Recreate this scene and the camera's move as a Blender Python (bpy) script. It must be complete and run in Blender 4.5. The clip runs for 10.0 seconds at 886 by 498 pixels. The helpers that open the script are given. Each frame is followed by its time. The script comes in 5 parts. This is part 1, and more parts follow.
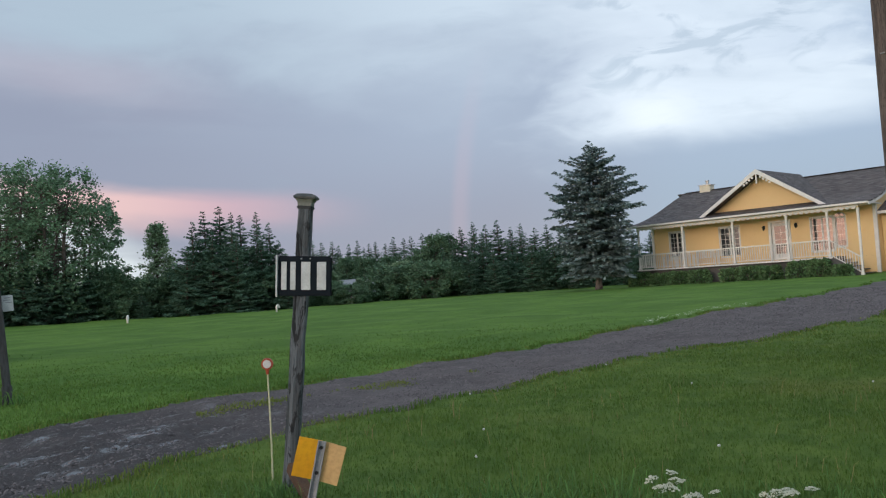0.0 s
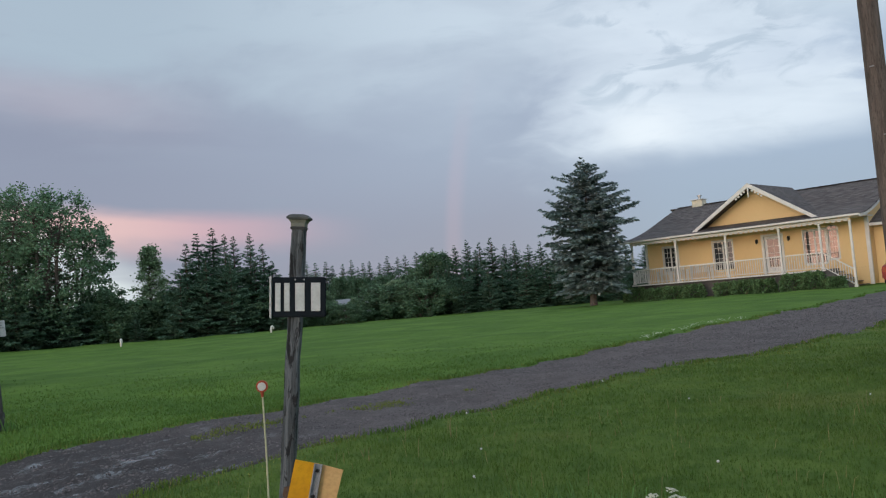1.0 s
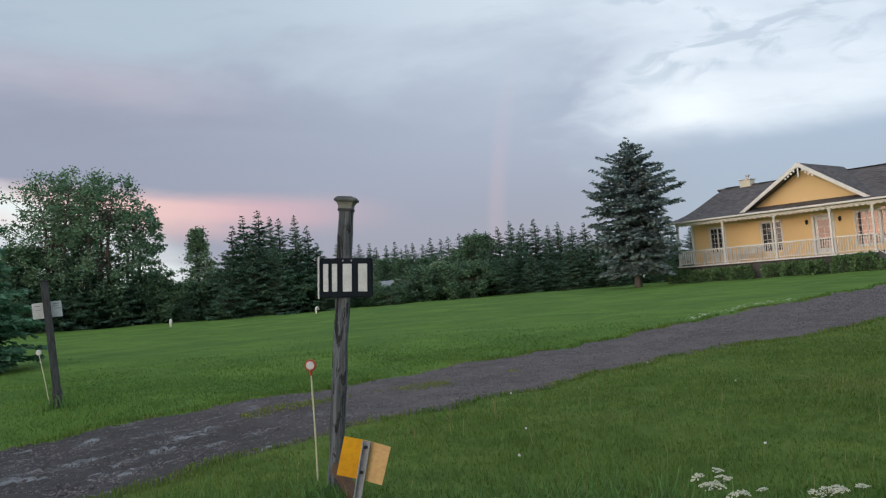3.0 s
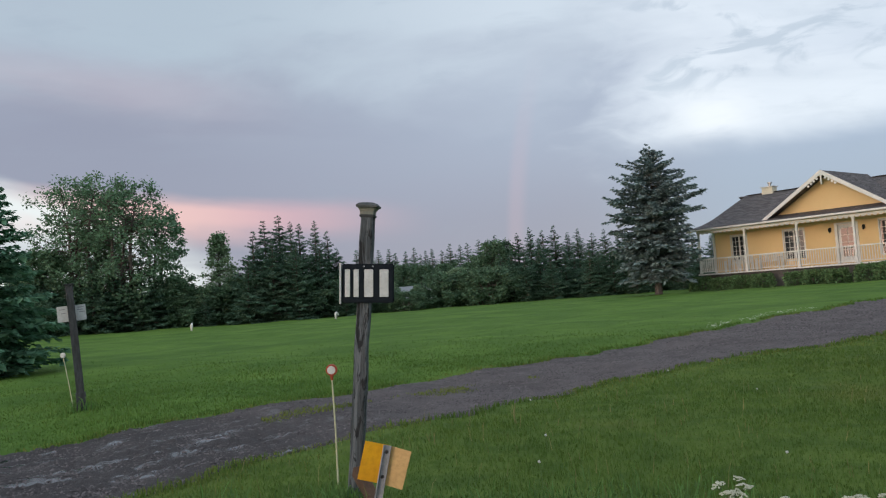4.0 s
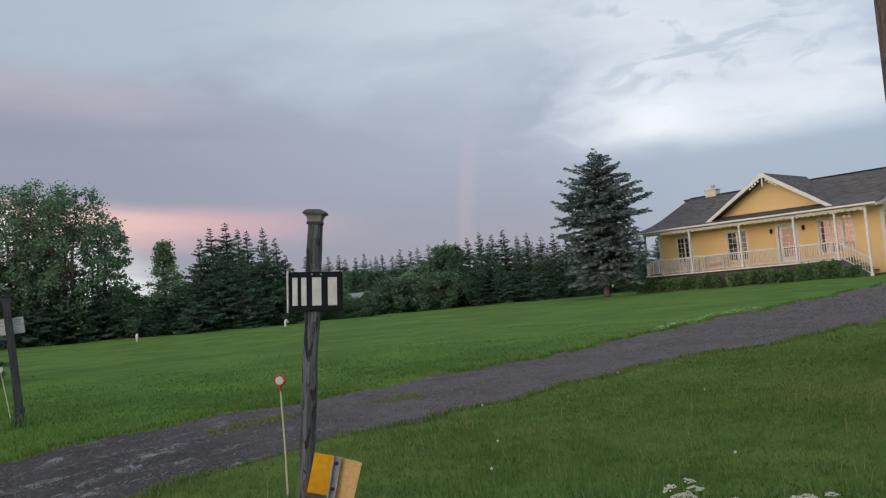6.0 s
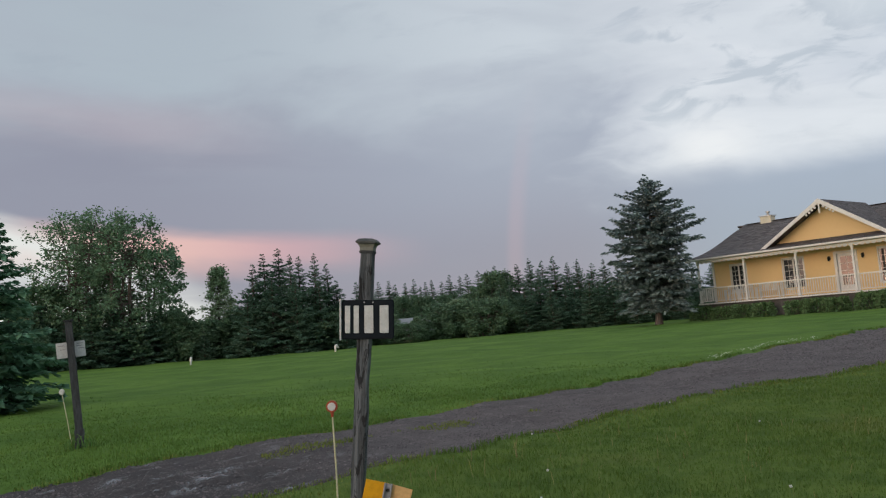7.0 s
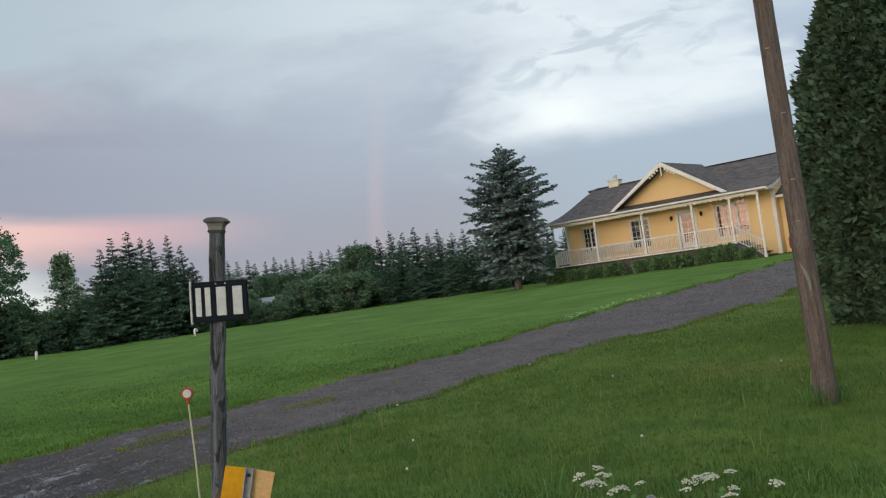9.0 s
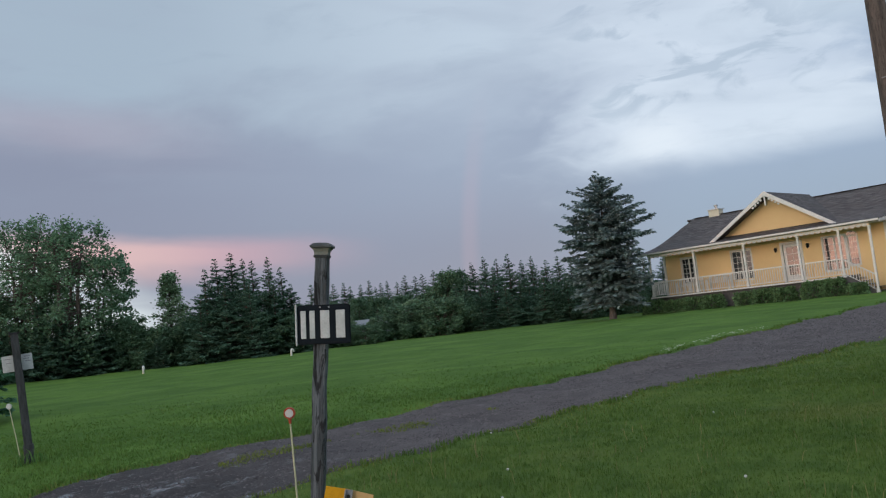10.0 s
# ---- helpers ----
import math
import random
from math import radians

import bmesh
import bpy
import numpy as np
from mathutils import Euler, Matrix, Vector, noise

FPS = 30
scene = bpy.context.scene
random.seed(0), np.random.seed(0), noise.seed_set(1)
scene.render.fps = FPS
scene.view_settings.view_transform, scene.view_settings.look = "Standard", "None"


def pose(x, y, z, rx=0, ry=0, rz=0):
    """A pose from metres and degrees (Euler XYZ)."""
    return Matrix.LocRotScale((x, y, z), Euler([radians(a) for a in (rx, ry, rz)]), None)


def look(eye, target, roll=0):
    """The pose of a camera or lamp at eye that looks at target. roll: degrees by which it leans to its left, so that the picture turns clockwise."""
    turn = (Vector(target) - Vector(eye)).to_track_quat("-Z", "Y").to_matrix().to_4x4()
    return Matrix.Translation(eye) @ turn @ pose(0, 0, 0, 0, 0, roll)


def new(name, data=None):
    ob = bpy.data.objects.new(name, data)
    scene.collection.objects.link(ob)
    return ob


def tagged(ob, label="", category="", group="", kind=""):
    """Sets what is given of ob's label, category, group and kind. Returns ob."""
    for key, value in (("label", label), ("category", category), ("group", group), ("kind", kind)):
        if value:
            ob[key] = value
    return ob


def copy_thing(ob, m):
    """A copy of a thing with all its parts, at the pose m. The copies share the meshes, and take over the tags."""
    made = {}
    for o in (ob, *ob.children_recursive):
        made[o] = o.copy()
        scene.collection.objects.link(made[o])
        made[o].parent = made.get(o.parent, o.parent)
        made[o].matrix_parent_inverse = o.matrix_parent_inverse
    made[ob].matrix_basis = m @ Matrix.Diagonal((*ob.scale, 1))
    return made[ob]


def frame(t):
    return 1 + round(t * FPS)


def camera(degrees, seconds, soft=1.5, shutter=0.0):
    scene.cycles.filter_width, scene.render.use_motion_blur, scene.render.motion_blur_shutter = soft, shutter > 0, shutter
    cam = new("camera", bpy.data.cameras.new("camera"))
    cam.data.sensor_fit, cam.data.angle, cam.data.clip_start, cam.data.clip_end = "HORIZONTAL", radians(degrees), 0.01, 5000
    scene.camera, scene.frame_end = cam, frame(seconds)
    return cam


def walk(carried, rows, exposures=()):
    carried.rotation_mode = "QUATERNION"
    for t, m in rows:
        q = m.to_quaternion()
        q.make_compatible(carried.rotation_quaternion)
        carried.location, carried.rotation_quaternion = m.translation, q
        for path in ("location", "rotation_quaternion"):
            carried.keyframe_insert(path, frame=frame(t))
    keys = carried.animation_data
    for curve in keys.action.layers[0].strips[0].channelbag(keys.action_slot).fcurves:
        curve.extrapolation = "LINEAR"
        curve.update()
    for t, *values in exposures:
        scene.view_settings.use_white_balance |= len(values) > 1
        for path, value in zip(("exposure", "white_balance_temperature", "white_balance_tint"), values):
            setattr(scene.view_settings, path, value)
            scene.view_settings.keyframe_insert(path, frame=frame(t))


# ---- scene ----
EXPOSURES = [(0.0, -0.14, 6250, 8), (1.0, -0.25, 6300, 8), (2.0, -0.16, 6450, 9), (3.5, -0.12, 6450, 9), (4.5, -0.16, 6500, 10), (5.5, -0.17, 6500, 10), (6.8, -0.32, 6800, 11), (7.0, -0.32, 6800, 11), (7.5, -0.25, 6900, 11),
             (8.0, -0.08, 7150, 7), (8.3, 0.27, 7250, 6), (8.6, 0.22, 7050, 6), (9.0, -0.12, 6700, 7), (9.5, -0.32, 6250, 8), (10.0, -0.36, 6180, 9)]
cam = camera(55.78, 10.0, soft=1.2)
EYE = 1.2  # eye height over the near verge
walk(cam, [
    (0.0, pose(0.024, 0.025, 1.196, 92.35, 3.90, -0.07)),
    (0.5, pose(0.021, 0.035, 1.195, 92.40, 3.85, 0.56)),
    (1.0, pose(0.022, 0.043, 1.200, 93.57, 4.78, -0.44)),
    (1.2, pose(0.018, 0.041, 1.199, 93.58, 4.39, 0.40)),
    (1.5, pose(0.011, 0.037, 1.198, 93.16, 4.33, 0.99)),
    (2.0, pose(0.009, 0.014, 1.196, 92.52, 4.70, 2.01)),
    (3.5, pose(0.007, -0.006, 1.197, 92.58, 4.65, 2.83)),
    (4.0, pose(-0.000, -0.023, 1.197, 93.07, 4.36, 3.81)),
    (4.5, pose(-0.011, -0.019, 1.198, 93.23, 3.88, 4.76)),
    (5.0, pose(-0.007, -0.026, 1.200, 93.61, 3.98, 3.93)),
    (5.5, pose(-0.003, -0.009, 1.198, 92.44, 4.88, 3.00)),
    (5.7, pose(0.004, 0.025, 1.199, 92.43, 5.27, 0.37)),
    (6.8, pose(0.005, -0.005, 1.225, 95.33, 4.84, 2.40)),
    (7.0, pose(0.002, -0.037, 1.221, 95.20, 4.82, 3.81)),
    (7.5, pose(0.013, -0.028, 1.219, 94.26, 6.18, 3.98)),
    (8.0, pose(0.016, -0.017, 1.191, 89.46, 7.82, 2.71)),
    (8.2, pose(0.019, -0.013, 1.191, 88.52, 7.00, 1.72)),
    (8.5, pose(0.023, -0.007, 1.191, 88.97, 6.86, 0.28)),
    (9.0, pose(0.038, 0.012, 1.219, 92.31, 8.03, -5.51)),
    (9.5, pose(0.010, -0.008, 1.240, 94.60, 7.19, -1.54)),
    (10.0, pose(-0.001, -0.025, 1.235, 94.89, 6.46, 0.82)),
], EXPOSURES)


# ---- sky and sun ----
def shader(tree):
    """Small helpers that add nodes to a tree and return their sockets."""
    nodes, links = tree.nodes, tree.links

    def feed(socket, value):
        if hasattr(value, "is_output"):
            links.new(value, socket)
        else:
            socket.default_value = value

    def math_(op, a, b=0.0, c=0.0):
        n = nodes.new("ShaderNodeMath")
        n.operation = op
        for s, v in zip(n.inputs, (a, b, c)):
            feed(s, v)
        return n.outputs[0]

    def ramp(value, lo, hi):
        n = nodes.new("ShaderNodeMapRange")
        n.interpolation_type = "SMOOTHSTEP"
        feed(n.inputs[0], value)
        n.inputs[1].default_value, n.inputs[2].default_value = lo, hi
        return n.outputs[0]

    def mix(f, a, b, blend="MIX"):
        n = nodes.new("ShaderNodeMix")
        n.data_type, n.blend_type = "RGBA", blend
        for s, v in ((n.inputs[0], f), (n.inputs[6], a), (n.inputs[7], b)):
            if isinstance(v, tuple) and len(v) == 3:
                v = (*v, 1)
            feed(s, v)
        return n.outputs[2]

    def noise_(vec, scale, detail=4.0, rough=0.5, warp=0.0):
        n = nodes.new("ShaderNodeTexNoise")
        if vec is not None:
            links.new(vec, n.inputs["Vector"])
        n.inputs["Scale"].default_value, n.inputs["Detail"].default_value = scale, detail
        n.inputs["Roughness"].default_value, n.inputs["Distortion"].default_value = rough, warp
        return n.outputs[0]

    def join(x, y, z):
        n = nodes.new("ShaderNodeCombineXYZ")
        for s, v in zip(n.inputs, (x, y, z)):
            feed(s, v)
        return n.outputs[0]

    return math_, ramp, mix, noise_, join, feed


SUN_AZ, SUN_EL = -137.0, 7.0  # low in the west, behind the camera
world = bpy.data.worlds.new("evening_sky")
scene.world = world
world.use_nodes = True
wt = world.node_tree
wt.nodes.clear()
m_, ramp_, mix_, noise_, join_, feed_ = shader(wt)
coord = wt.nodes.new("ShaderNodeTexCoord").outputs["Generated"]
sep = wt.nodes.new("ShaderNodeSeparateXYZ")
wt.links.new(coord, sep.inputs[0])
dx, dy, dz = sep.outputs
az = m_("MULTIPLY", m_("ARCTAN2", dx, dy), 57.29578)
el = m_("MULTIPLY", m_("ARCSINE", dz), 57.29578)
cloud_at = join_(m_("MULTIPLY", az, 0.028), m_("MULTIPLY", el, 0.085), 0.0)
billow = noise_(cloud_at, 1.6, 5.0, 0.55, 0.35)
fine = noise_(cloud_at, 5.5, 6.0, 0.6, 0.5)
wisp = noise_(join_(m_("MULTIPLY", az, 0.06), m_("ADD", m_("MULTIPLY", el, 0.16), m_("MULTIPLY", az, 0.03)), 3.0), 1.1, 4.0, 0.5, 0.3)
streak = noise_(join_(m_("MULTIPLY", az, 0.05), m_("ADD", m_("MULTIPLY", el, 0.30), m_("MULTIPLY", az, 0.035)), 7.0), 1.0, 4.0, 0.5, 0.4)
puff = noise_(join_(m_("MULTIPLY", az, 0.16), m_("MULTIPLY", el, 0.36), 5.0), 1.25, 5.0, 0.55, 0.8)
swell = m_("SUBTRACT", billow, 0.5)
# grey-blue cloud deck, mauve in the east, paler overhead
deck = mix_(ramp_(az, -26.0, 8.0), (0.268, 0.285, 0.375), (0.345, 0.388, 0.490))
deck = mix_(ramp_(az, 4.0, 26.0), deck, (0.360, 0.430, 0.560))
low = ramp_(el, 11.0, 4.0)
deck = mix_(m_("MULTIPLY", low, 0.85), deck, mix_(ramp_(az, 4.0, 18.0), (0.268, 0.275, 0.372), (0.300, 0.365, 0.480)))
lift = m_("ADD", el, m_("MULTIPLY", swell, 14.0))
deck = mix_(ramp_(lift, 10.5, 19.0), deck, mix_(ramp_(az, -22.0, 8.0), (0.395, 0.470, 0.550), (0.560, 0.630, 0.710)))
deck = mix_(m_("MULTIPLY", m_("MULTIPLY", ramp_(streak, 0.44, 0.70), ramp_(el, 9.0, 13.0)), 0.30), deck, (0.375, 0.420, 0.510))
# the deck thins out to bright white cloud in the south, blue-grey beyond its edge
thin = m_("MULTIPLY", m_("MULTIPLY", ramp_(m_("ADD", az, m_("ADD", m_("MULTIPLY", swell, 16.0), m_("MULTIPLY", m_("SUBTRACT", puff, 0.5), 7.0))), 5.5, 12.5),
                         ramp_(m_("ADD", az, m_("ADD", m_("MULTIPLY", m_("SUBTRACT", puff, 0.5), 8.0), m_("MULTIPLY", m_("SUBTRACT", el, 12.0), 0.7))), 29.5, 26.5)),
              ramp_(m_("ADD", el, m_("ADD", m_("MULTIPLY", m_("SUBTRACT", wisp, 0.5), 5.0), m_("MULTIPLY", m_("SUBTRACT", az, 15.0), -0.10))), 6.8, 10.2))
deck = mix_(m_("MULTIPLY", thin, m_("ADD", 0.55, m_("MULTIPLY", ramp_(wisp, 0.36, 0.62), 0.40))), deck, (0.700, 0.755, 0.830))
bank = m_("MULTIPLY", thin, m_("MULTIPLY", ramp_(puff, 0.50, 0.63), m_("MULTIPLY", ramp_(el, 10.5, 13.0), 0.72)))
deck = mix_(bank, deck, (0.430, 0.500, 0.590))
bars = m_("MULTIPLY", thin, m_("MULTIPLY", ramp_(streak, 0.46, 0.68), 0.45))
deck = mix_(bars, deck, (0.480, 0.540, 0.630))
core = m_("MULTIPLY", m_("MULTIPLY", ramp_(az, 11.0, 14.6), ramp_(az, 19.0, 15.4)), m_("MULTIPLY", ramp_(el, 8.2, 9.9), ramp_(el, 12.6, 10.4)))
deck = mix_(m_("MULTIPLY", core, ramp_(fine, 0.30, 0.58)), deck, (0.80, 0.84, 0.89))
deck = mix_(m_("MULTIPLY", ramp_(fine, 0.50, 0.78), 0.22), deck, (0.285, 0.340, 0.430))
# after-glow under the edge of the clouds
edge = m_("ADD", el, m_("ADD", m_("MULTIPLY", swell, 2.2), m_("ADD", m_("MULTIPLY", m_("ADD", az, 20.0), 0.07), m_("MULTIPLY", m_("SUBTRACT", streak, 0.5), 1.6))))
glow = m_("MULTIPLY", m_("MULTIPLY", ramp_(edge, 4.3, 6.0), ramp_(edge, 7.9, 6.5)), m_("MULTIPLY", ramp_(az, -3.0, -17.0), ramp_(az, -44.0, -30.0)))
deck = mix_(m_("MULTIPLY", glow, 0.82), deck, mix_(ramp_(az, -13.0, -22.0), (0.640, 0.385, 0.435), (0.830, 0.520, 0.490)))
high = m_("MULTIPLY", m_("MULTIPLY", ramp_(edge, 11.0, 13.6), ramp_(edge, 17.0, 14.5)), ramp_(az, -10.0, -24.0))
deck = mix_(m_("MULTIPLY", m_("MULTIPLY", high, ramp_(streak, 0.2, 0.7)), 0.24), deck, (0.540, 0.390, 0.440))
# clear pale strip below, barred with thin cloud
pale = m_("MULTIPLY", m_("MULTIPLY", ramp_(m_("ADD", edge, m_("MULTIPLY", m_("ADD", az, 22.0), 0.26)), 5.8, 4.4), ramp_(el, -1.0, 1.0)), ramp_(az, -16.5, -21.5))
deck = mix_(m_("MULTIPLY", pale, m_("ADD", 0.50, m_("MULTIPLY", ramp_(streak, 0.58, 0.42), 0.45))), deck, (0.730, 0.785, 0.795))
# faint rainbow opposite the sun
anti = (math.sin(radians(SUN_AZ + 180)), math.cos(radians(SUN_AZ + 180)), 0.0)
cosine = m_("ADD", m_("MULTIPLY", dx, anti[0]), m_("MULTIPLY", dy, anti[1]))
off = m_("SUBTRACT", m_("MULTIPLY", m_("ARCCOSINE", cosine), 57.29578), 41.6)
bow = m_("MULTIPLY", m_("MULTIPLY", ramp_(off, -0.9, 0.0), ramp_(off, 0.9, 0.2)), m_("MULTIPLY", ramp_(el, 17.0, 6.0), ramp_(az, 20.0, 10.0)))
deck = mix_(m_("MULTIPLY", bow, 0.14), deck, (0.700, 0.430, 0.480))
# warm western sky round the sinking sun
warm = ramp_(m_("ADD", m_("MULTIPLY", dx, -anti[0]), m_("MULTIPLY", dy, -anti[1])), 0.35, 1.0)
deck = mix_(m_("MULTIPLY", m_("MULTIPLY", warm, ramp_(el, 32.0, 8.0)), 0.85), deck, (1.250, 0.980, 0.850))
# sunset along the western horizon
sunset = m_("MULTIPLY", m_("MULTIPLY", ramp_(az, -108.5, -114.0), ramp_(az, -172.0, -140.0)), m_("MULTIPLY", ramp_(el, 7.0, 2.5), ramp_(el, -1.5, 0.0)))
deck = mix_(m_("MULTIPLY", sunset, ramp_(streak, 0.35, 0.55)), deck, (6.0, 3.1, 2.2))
nishita = wt.nodes.new("ShaderNodeTexSky")
nishita.sky_type, nishita.sun_disc = "NISHITA", False
nishita.sun_elevation, nishita.sun_rotation = radians(SUN_EL), radians(SUN_AZ)
clear = wt.nodes.new("ShaderNodeBackground")
wt.links.new(nishita.outputs[0], clear.inputs[0])
clear.inputs[1].default_value = 0.02
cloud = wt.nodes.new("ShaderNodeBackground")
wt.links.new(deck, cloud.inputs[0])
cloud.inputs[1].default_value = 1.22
both = wt.nodes.new("ShaderNodeAddShader")
wt.links.new(clear.outputs[0], both.inputs[0])
wt.links.new(cloud.outputs[0], both.inputs[1])
wt.links.new(both.outputs[0], wt.nodes.new("ShaderNodeOutputWorld").inputs[0])

sun = new("sun", bpy.data.lights.new("sun", "SUN"))
sun.data.energy, sun.data.angle, sun.data.color = 1.15, radians(26), (1.0, 0.92, 0.84)
sun_dir = Vector((math.sin(radians(SUN_AZ)), math.cos(radians(SUN_AZ)), math.tan(radians(SUN_EL))))
sun.matrix_world = look(sun_dir * 50, (0, 0, 0))

# ---- materials ----
def material(name, base, second=None, scale=8.0, rough=0.7, metal=0.0, bump=0.15, bump_scale=None, third=None, stretch=(1, 1, 1),
             island=0.0, per_object=0.0, spec=0.3, through_light=0.0, mid=(0.35, 0.65)):
    """A procedural surface: two scales of variation, fine relief, and a little random change from piece to piece."""
    mat = bpy.data.materials.new(name)
    mat.use_nodes = True
    t = mat.node_tree
    m, ramp, mix, noi, join, feed = shader(t)
    bsdf = t.nodes["Principled BSDF"]
    tex = t.nodes.new("ShaderNodeTexCoord")
    mp = t.nodes.new("ShaderNodeMapping")
    t.links.new(tex.outputs["Object"], mp.inputs[0])
    mp.inputs["Scale"].default_value = stretch
    vec = mp.outputs[0]
    big = noi(vec, scale, 5.0, 0.6)
    small = noi(vec, scale * 7.3, 3.0, 0.6)
    second = second or tuple(c * 0.75 for c in base)
    col = mix(ramp(big, *mid), base, second)
    if third:
        col = mix(ramp(small, 0.5, 0.75), col, third)
    else:
        col = mix(m("MULTIPLY", ramp(small, 0.4, 0.7), 0.35), col, tuple(c * 0.7 for c in second))
    for amount, source in ((island, "ShaderNodeNewGeometry"), (per_object, "ShaderNodeObjectInfo")):
        if amount:
            n = t.nodes.new(source)
            r = n.outputs["Random Per Island" if source.endswith("Geometry") else "Random"]
            hsv = t.nodes.new("ShaderNodeHueSaturation")
            t.links.new(m("ADD", m("MULTIPLY", r, 2 * amount), 1 - amount), hsv.inputs["Value"])
            t.links.new(m("ADD", m("MULTIPLY", r, 0.05 * amount), 0.5 - 0.025 * amount), hsv.inputs["Hue"])
            t.links.new(col, hsv.inputs["Color"])
            col = hsv.outputs[0]
    t.links.new(col, bsdf.inputs["Base Color"])
    t.links.new(m("ADD", m("MULTIPLY", small, 0.2), rough - 0.1), bsdf.inputs["Roughness"])
    bsdf.inputs["Metallic"].default_value = metal
    bsdf.inputs["Specular IOR Level"].default_value = spec
    if bump:
        b = t.nodes.new("ShaderNodeBump")
        b.inputs["Strength"].default_value, b.inputs["Distance"].default_value = bump, 0.02
        t.links.new(noi(vec, bump_scale or scale * 9, 4.0, 0.65), b.inputs["Height"])
        t.links.new(b.outputs[0], bsdf.inputs["Normal"])
    if through_light:
        tr = t.nodes.new("ShaderNodeBsdfTranslucent")
        t.links.new(col, tr.inputs[0])
        ms = t.nodes.new("ShaderNodeMixShader")
        ms.inputs[0].default_value = through_light
        out = t.nodes["Material Output"]
        t.links.new(bsdf.outputs[0], ms.inputs[1])
        t.links.new(tr.outputs[0], ms.inputs[2])
        t.links.new(ms.outputs[0], out.inputs[0])
    return mat


GRASS = material("lawn", (0.132, 0.232, 0.044), (0.104, 0.196, 0.035), 0.22, 0.9, bump=0.6, bump_scale=38, third=(0.140, 0.245, 0.050), spec=0.1)
SHOULDER = material("yellowed_grass", (0.205, 0.245, 0.064), (0.150, 0.195, 0.048), 1.1, 0.75, bump=0, island=0.25, spec=0.15, through_light=0.2)
BLADE = material("grass_blade", (0.130, 0.225, 0.046), (0.094, 0.176, 0.034), 0.8, 0.65, bump=0, island=0.26, spec=0.2, through_light=0.35, third=(0.132, 0.208, 0.046))
TALL = material("tall_grass", (0.135, 0.250, 0.070), (0.095, 0.190, 0.050), 1.5, 0.6, bump=0, island=0.35, spec=0.25, through_light=0.3)


def two_lawns(mat, rough):
    """Mown turf above the drive with long soft swathes of painted shade; coarser olive turf with worn yellow patches on
    the road side, darkened in place of shade.
    """
    t = mat.node_tree
    m, ramp, mix, noi, join, feed = shader(t)
    bsdf = t.nodes["Principled BSDF"]
    sp = t.nodes.new("ShaderNodeSeparateXYZ")
    t.links.new(t.nodes.new("ShaderNodeTexCoord").outputs["Object"], sp.inputs[0])
    x, y = sp.outputs[0], sp.outputs[1]
    w = m("MULTIPLY", m("SUBTRACT", y, x), 0.70711)
    flat = join(x, y, 0.0)
    lawn_shade = noi(join(m("MULTIPLY", x, 0.75), y, 0.0), 0.50, 5.0, 0.65, 0.6)
    clump = noi(flat, 2.6, 4.0, 0.65, 0.3)
    patch = noi(flat, 0.42, 3.0, 0.5, 0.2)
    col = bsdf.inputs["Base Color"].links[0].from_socket
    # light and shade of the rolling lawn, put into the colour
    col = mix(m("MULTIPLY", ramp(lawn_shade, 0.36, 0.66), 0.62), col, (0.058, 0.126, 0.024))
    col = mix(m("MULTIPLY", ramp(clump, 0.50, 0.70), 0.38), col, (0.048, 0.105, 0.020))
    near = ramp(w, 7.4, 6.2)
    # rough olive turf, its colour also darkened to stand in for blocked skylight
    olive = mix(ramp(clump, 0.38, 0.62), (0.128, 0.184, 0.040), (0.086, 0.138, 0.030))
    col = mix(m("MULTIPLY", near, rough), col, olive)
    col = mix(m("MULTIPLY", near, m("MULTIPLY", ramp(patch, 0.54, 0.70), 0.45)), col, (0.190, 0.205, 0.060))
    t.links.new(col, bsdf.inputs["Base Color"])


